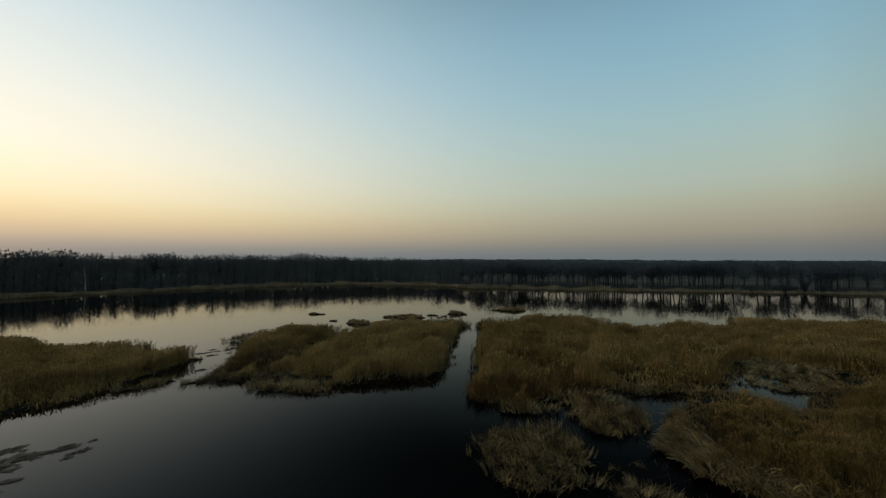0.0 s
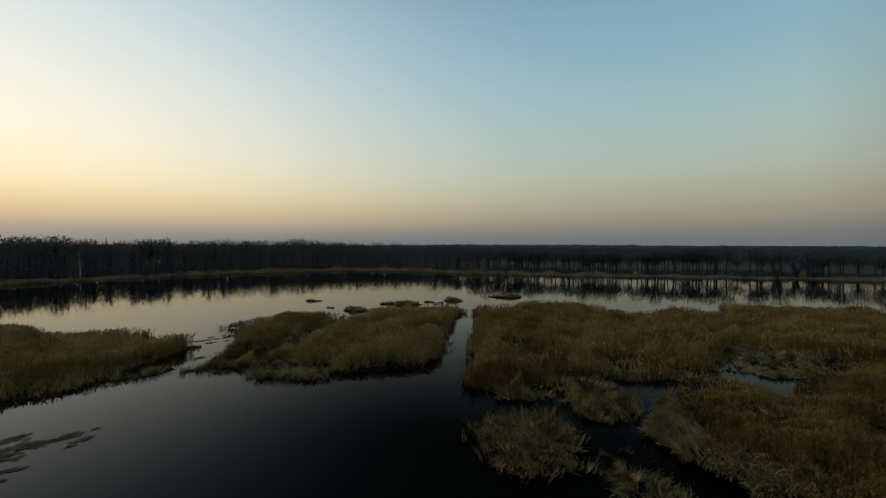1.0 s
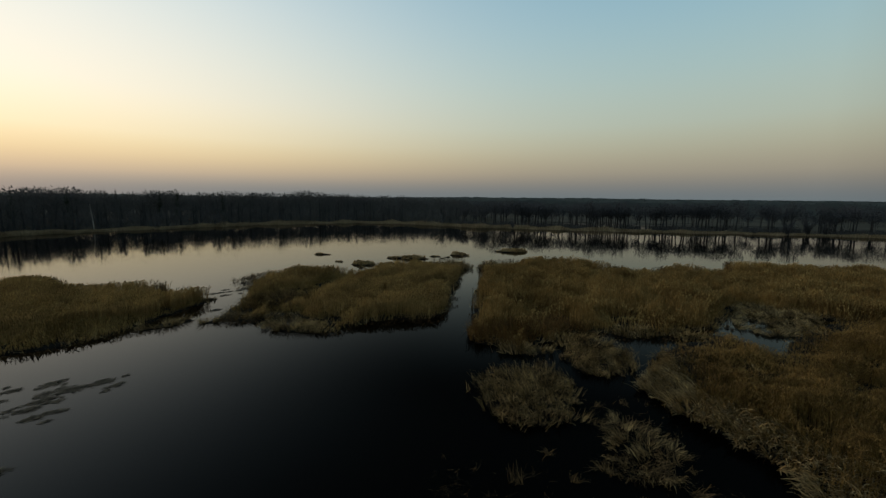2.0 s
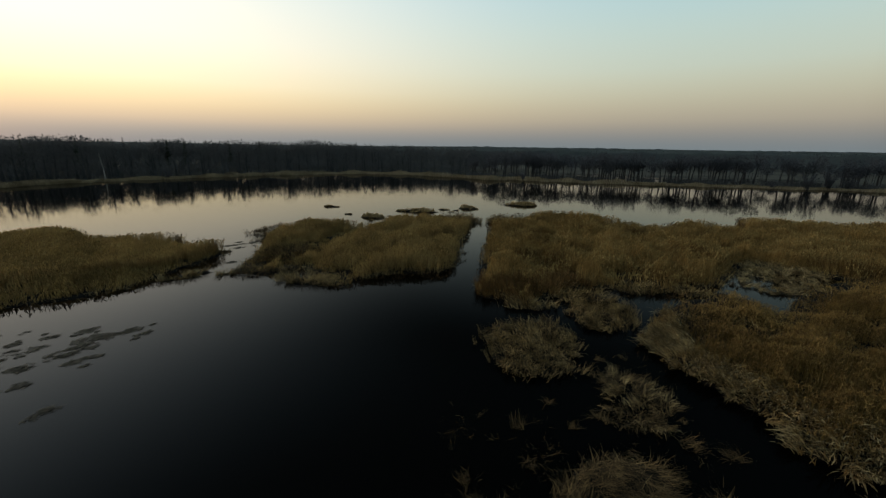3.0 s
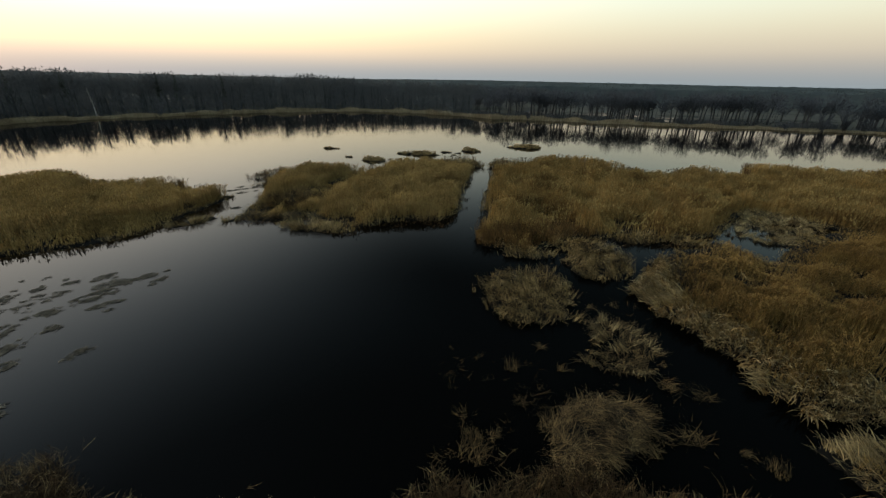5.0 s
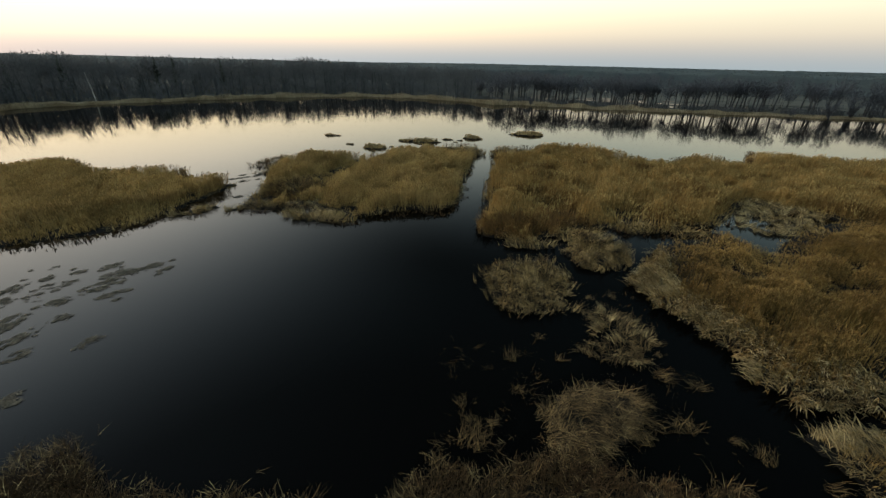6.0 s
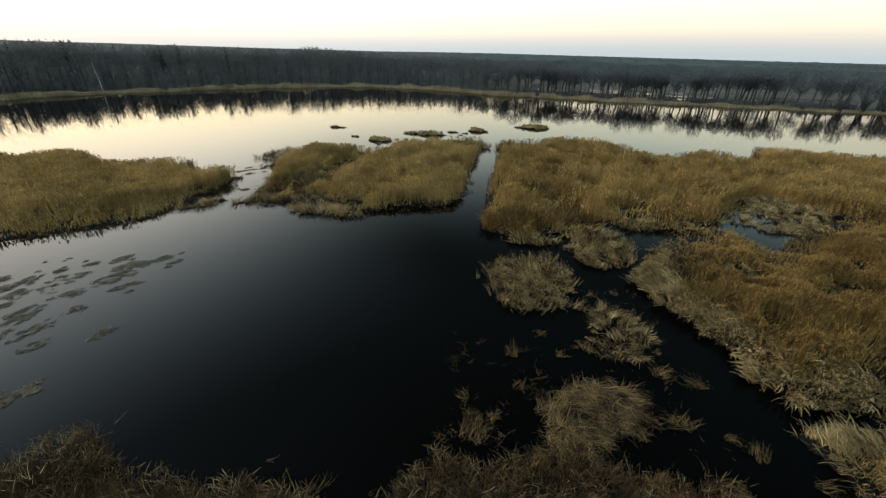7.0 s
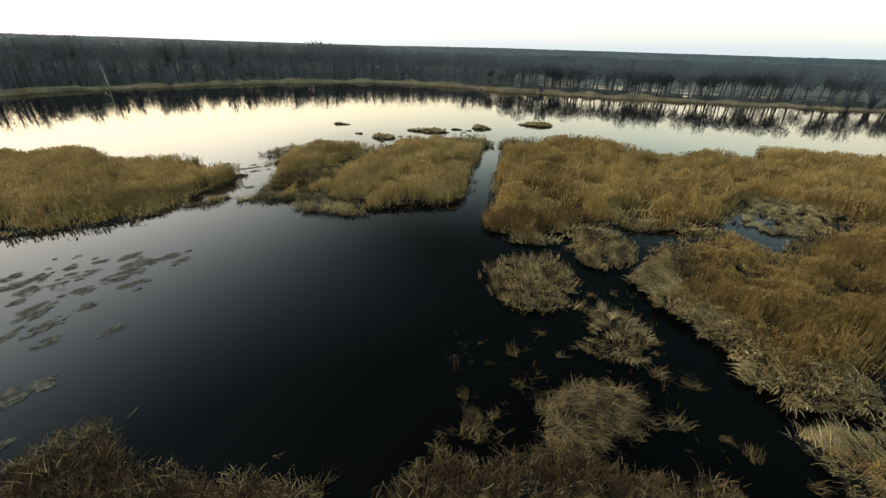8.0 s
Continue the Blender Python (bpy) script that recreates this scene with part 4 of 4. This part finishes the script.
def shrub(az, over, high, wide, seed):
    """A many-stemmed bare willow bush."""
    rng = np.random.default_rng(seed)
    x, y, z = on_shore(az, over)
    root = tagged(new("willow_bush"), "dark bare willow bush overhanging the water", "bush", "bushes on the far shore")
    stems, twigs = [], []
    for _ in range(int(5 * high)):
        a, out = rng.uniform(0, 6.28), rng.uniform(0.1, 0.9)
        ln = high * rng.uniform(0.6, 1.05)
        pts = [np.array([x, y, z]) + rng.normal(0, 0.25, 3) * (1, 1, 0)]
        for k in range(3):
            tilt = out * (0.5 + 0.35 * k) * wide / high
            pts.append(pts[-1] + ln / 3 * np.array([math.sin(tilt) * math.sin(a), math.sin(tilt) * math.cos(a), math.cos(tilt)]))
        stems.append(tube(pts, (0.07, 0.05, 0.035, 0.015), 4))
        pts = np.array(pts)
        m = 26
        t = rng.uniform(0.6, 3, m)
        i = np.minimum(t.astype(int), 2)
        b = pts[i] + (pts[i + 1] - pts[i]) * (t - i)[:, None]
        twigs.append(blades(rng, b, rng.uniform(0, 6.28, m), rng.uniform(0.1, 1.3, m), rng.uniform(0.5, 1.5, m), rng.uniform(0.05, 0.12, m), rng.uniform(-0.3, 0.5, m), (1, 0.7, 0.2)))
    part("branchwork", quads_mesh("branchwork", *joined(stems), BARK), root, kind="stuff")
    part("crown", quads_mesh("crown", *joined(twigs), TWIG), root, kind="stuff")


def birch(az, over, high):
    wood, fine = tree_shape(77, high, 2.2, 14, 16, 0.35, 0.24)
    root = tagged(new("birch_tree"), "slender white-barked birch at the wood's edge", "tree")
    part("trunk", quads_mesh("trunk", *wood, BIRCH, True), root, "white birch bark")
    part("crown", quads_mesh("crown", *fine, TWIG), root)
    root.matrix_world = Matrix.Translation(on_shore(az, over)) @ pose(0, 0, 0, 0, -4, 20)


def conifer(az, over, high, seed):
    rng = np.random.default_rng(seed)
    root = tagged(new("spruce_tree"), "dark green spruce standing among bare trees", "tree", "spruces in the wood")
    part("trunk", quads_mesh("trunk", *tube([(0, 0, 0), (0, 0, high * 0.5), (0, 0, high)], (0.2, 0.12, 0.02), 5), BARK), root)
    n = 420
    f = rng.uniform(0.12, 1, n)
    ang = rng.uniform(0, 6.28, n)
    out = high * 0.2 * (1.03 - f)
    v, q = blades(rng, np.stack([0 * f, 0 * f, f * high], -1), ang, rng.uniform(1.2, 1.6, n), out + 0.2, 0.25 + out * 0.35, np.full(n, 0.5), (0.5, 1, 0.3))
    part("crown", quads_mesh("crown", v, q, NEEDLE), root)
    root.matrix_world = Matrix.Translation(on_shore(az, over))


def flood_pool(az, over, long, wide, seed):
    x, y, z = on_shore(az, over)
    edge = oval(x, y, long, wide, az + 90, 22, seed)
    bm = bmesh.new()
    zs = float(ground_height(edge[:, 0], edge[:, 1]).max()) + 0.03
    face = bm.faces.new([bm.verts.new((px, py, zs)) for px, py in edge])
    face.normal_update()
    if face.normal.z < 0:
        face.normal_flip()
    me = bpy.data.meshes.new("pool")
    bm.to_mesh(me)
    bm.free()
    me.materials.append(WATER)
    tagged(new("pool", me), "shallow flood water on the meadow behind the trees", "pool", "flood pools on the meadow", "structure")


def far_woods():
    """Woodland on the rising ground far off: a lumpy closed canopy with loose twigs over it."""
    rng = np.random.default_rng(6)

    def canopy(x, y):
        r = np.hypot(x, y)
        tops = (8.5 + 3.0 * lumps(x, y, 14, 5) + 1.8 * lumps(x, y, 6, 8) + 2.5 * lumps(x, y, 60, 7)) * np.interp(x / r, (-0.2, 0.05), (0.7, 1.0))
        wooded = np.clip((lumps(x, y, 160, 4) - 0.2) * 12, 0, 1)
        return ground_height(x, y) + tops * np.where(r > 800, 1, wooded)

    az, rr = np.radians(np.linspace(-80, 80, 720)), np.geomspace(430, 4400, 90)
    x, y = np.outer(rr, np.sin(az)), np.outer(rr, np.cos(az))
    z = canopy(x, y) - 0.6
    z[0] = ground_height(x[0], y[0]) - 0.3
    n = len(az)
    i, j = np.meshgrid(np.arange(len(rr) - 1), np.arange(n - 1), indexing="ij")
    sheet = np.stack([i * n + j, (i + 1) * n + j, (i + 1) * n + j + 1, i * n + j + 1], -1).reshape(-1, 4)[:, ::-1]
    root = tagged(new("far_woods"), "woodland on the horizon with haze put into its colour", "woods", kind="stuff")
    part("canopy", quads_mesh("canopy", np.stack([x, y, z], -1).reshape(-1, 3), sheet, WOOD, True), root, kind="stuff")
    n = 45000
    az, r = np.radians(rng.uniform(-80, 80, n)), 440 * (2000 / 440) ** rng.random(n)
    x, y = r * np.sin(az), r * np.cos(az)
    base = np.stack([x, y, canopy(x, y) - rng.uniform(0.3, 2.2, n)], -1)
    v, q = blades(rng, base, rng.uniform(0, 6.28, n), rng.uniform(0.0, 0.8, n), rng.uniform(0.9, 1.9, n), rng.uniform(0.4, 0.9, n) * np.clip(r / 700, 0.7, 2.0), rng.uniform(-0.3, 0.5, n), (1.0, 0.5))
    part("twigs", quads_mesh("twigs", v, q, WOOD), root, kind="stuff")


far_shore()
far_woods()
undergrowth()
shrub(-37, -0.5, 4.2, 5.5, 61)
shrub(9.8, -0.5, 4.0, 4.0, 62)
shrub(41.3, -1.0, 8.5, 9.0, 63)
shrub(42.9, 0.5, 9.0, 8.0, 64)
shrub(44.3, 1.5, 7.0, 8.0, 65)
shrub(38.4, -0.5, 3.4, 3.5, 66)
birch(-42.6, 6, 13)
for i, (az, over, high) in enumerate(((-48.5, 30, 15.8), (-44.5, 40, 15.4), (-40.5, 60, 16.2), (-36.5, 40, 15.6), (-34.8, 45, 15.9), (-30, 50, 15.6), (-26.5, 55, 16))):
    conifer(az, over, high, 500 + i)
pool_rng = np.random.default_rng(33)
for i in range(60):
    flood_pool(pool_rng.uniform(8, 24) if i < 16 else pool_rng.uniform(22, 44), pool_rng.uniform(20, 62), pool_rng.uniform(5, 13), pool_rng.uniform(3, 8), 520 + i)
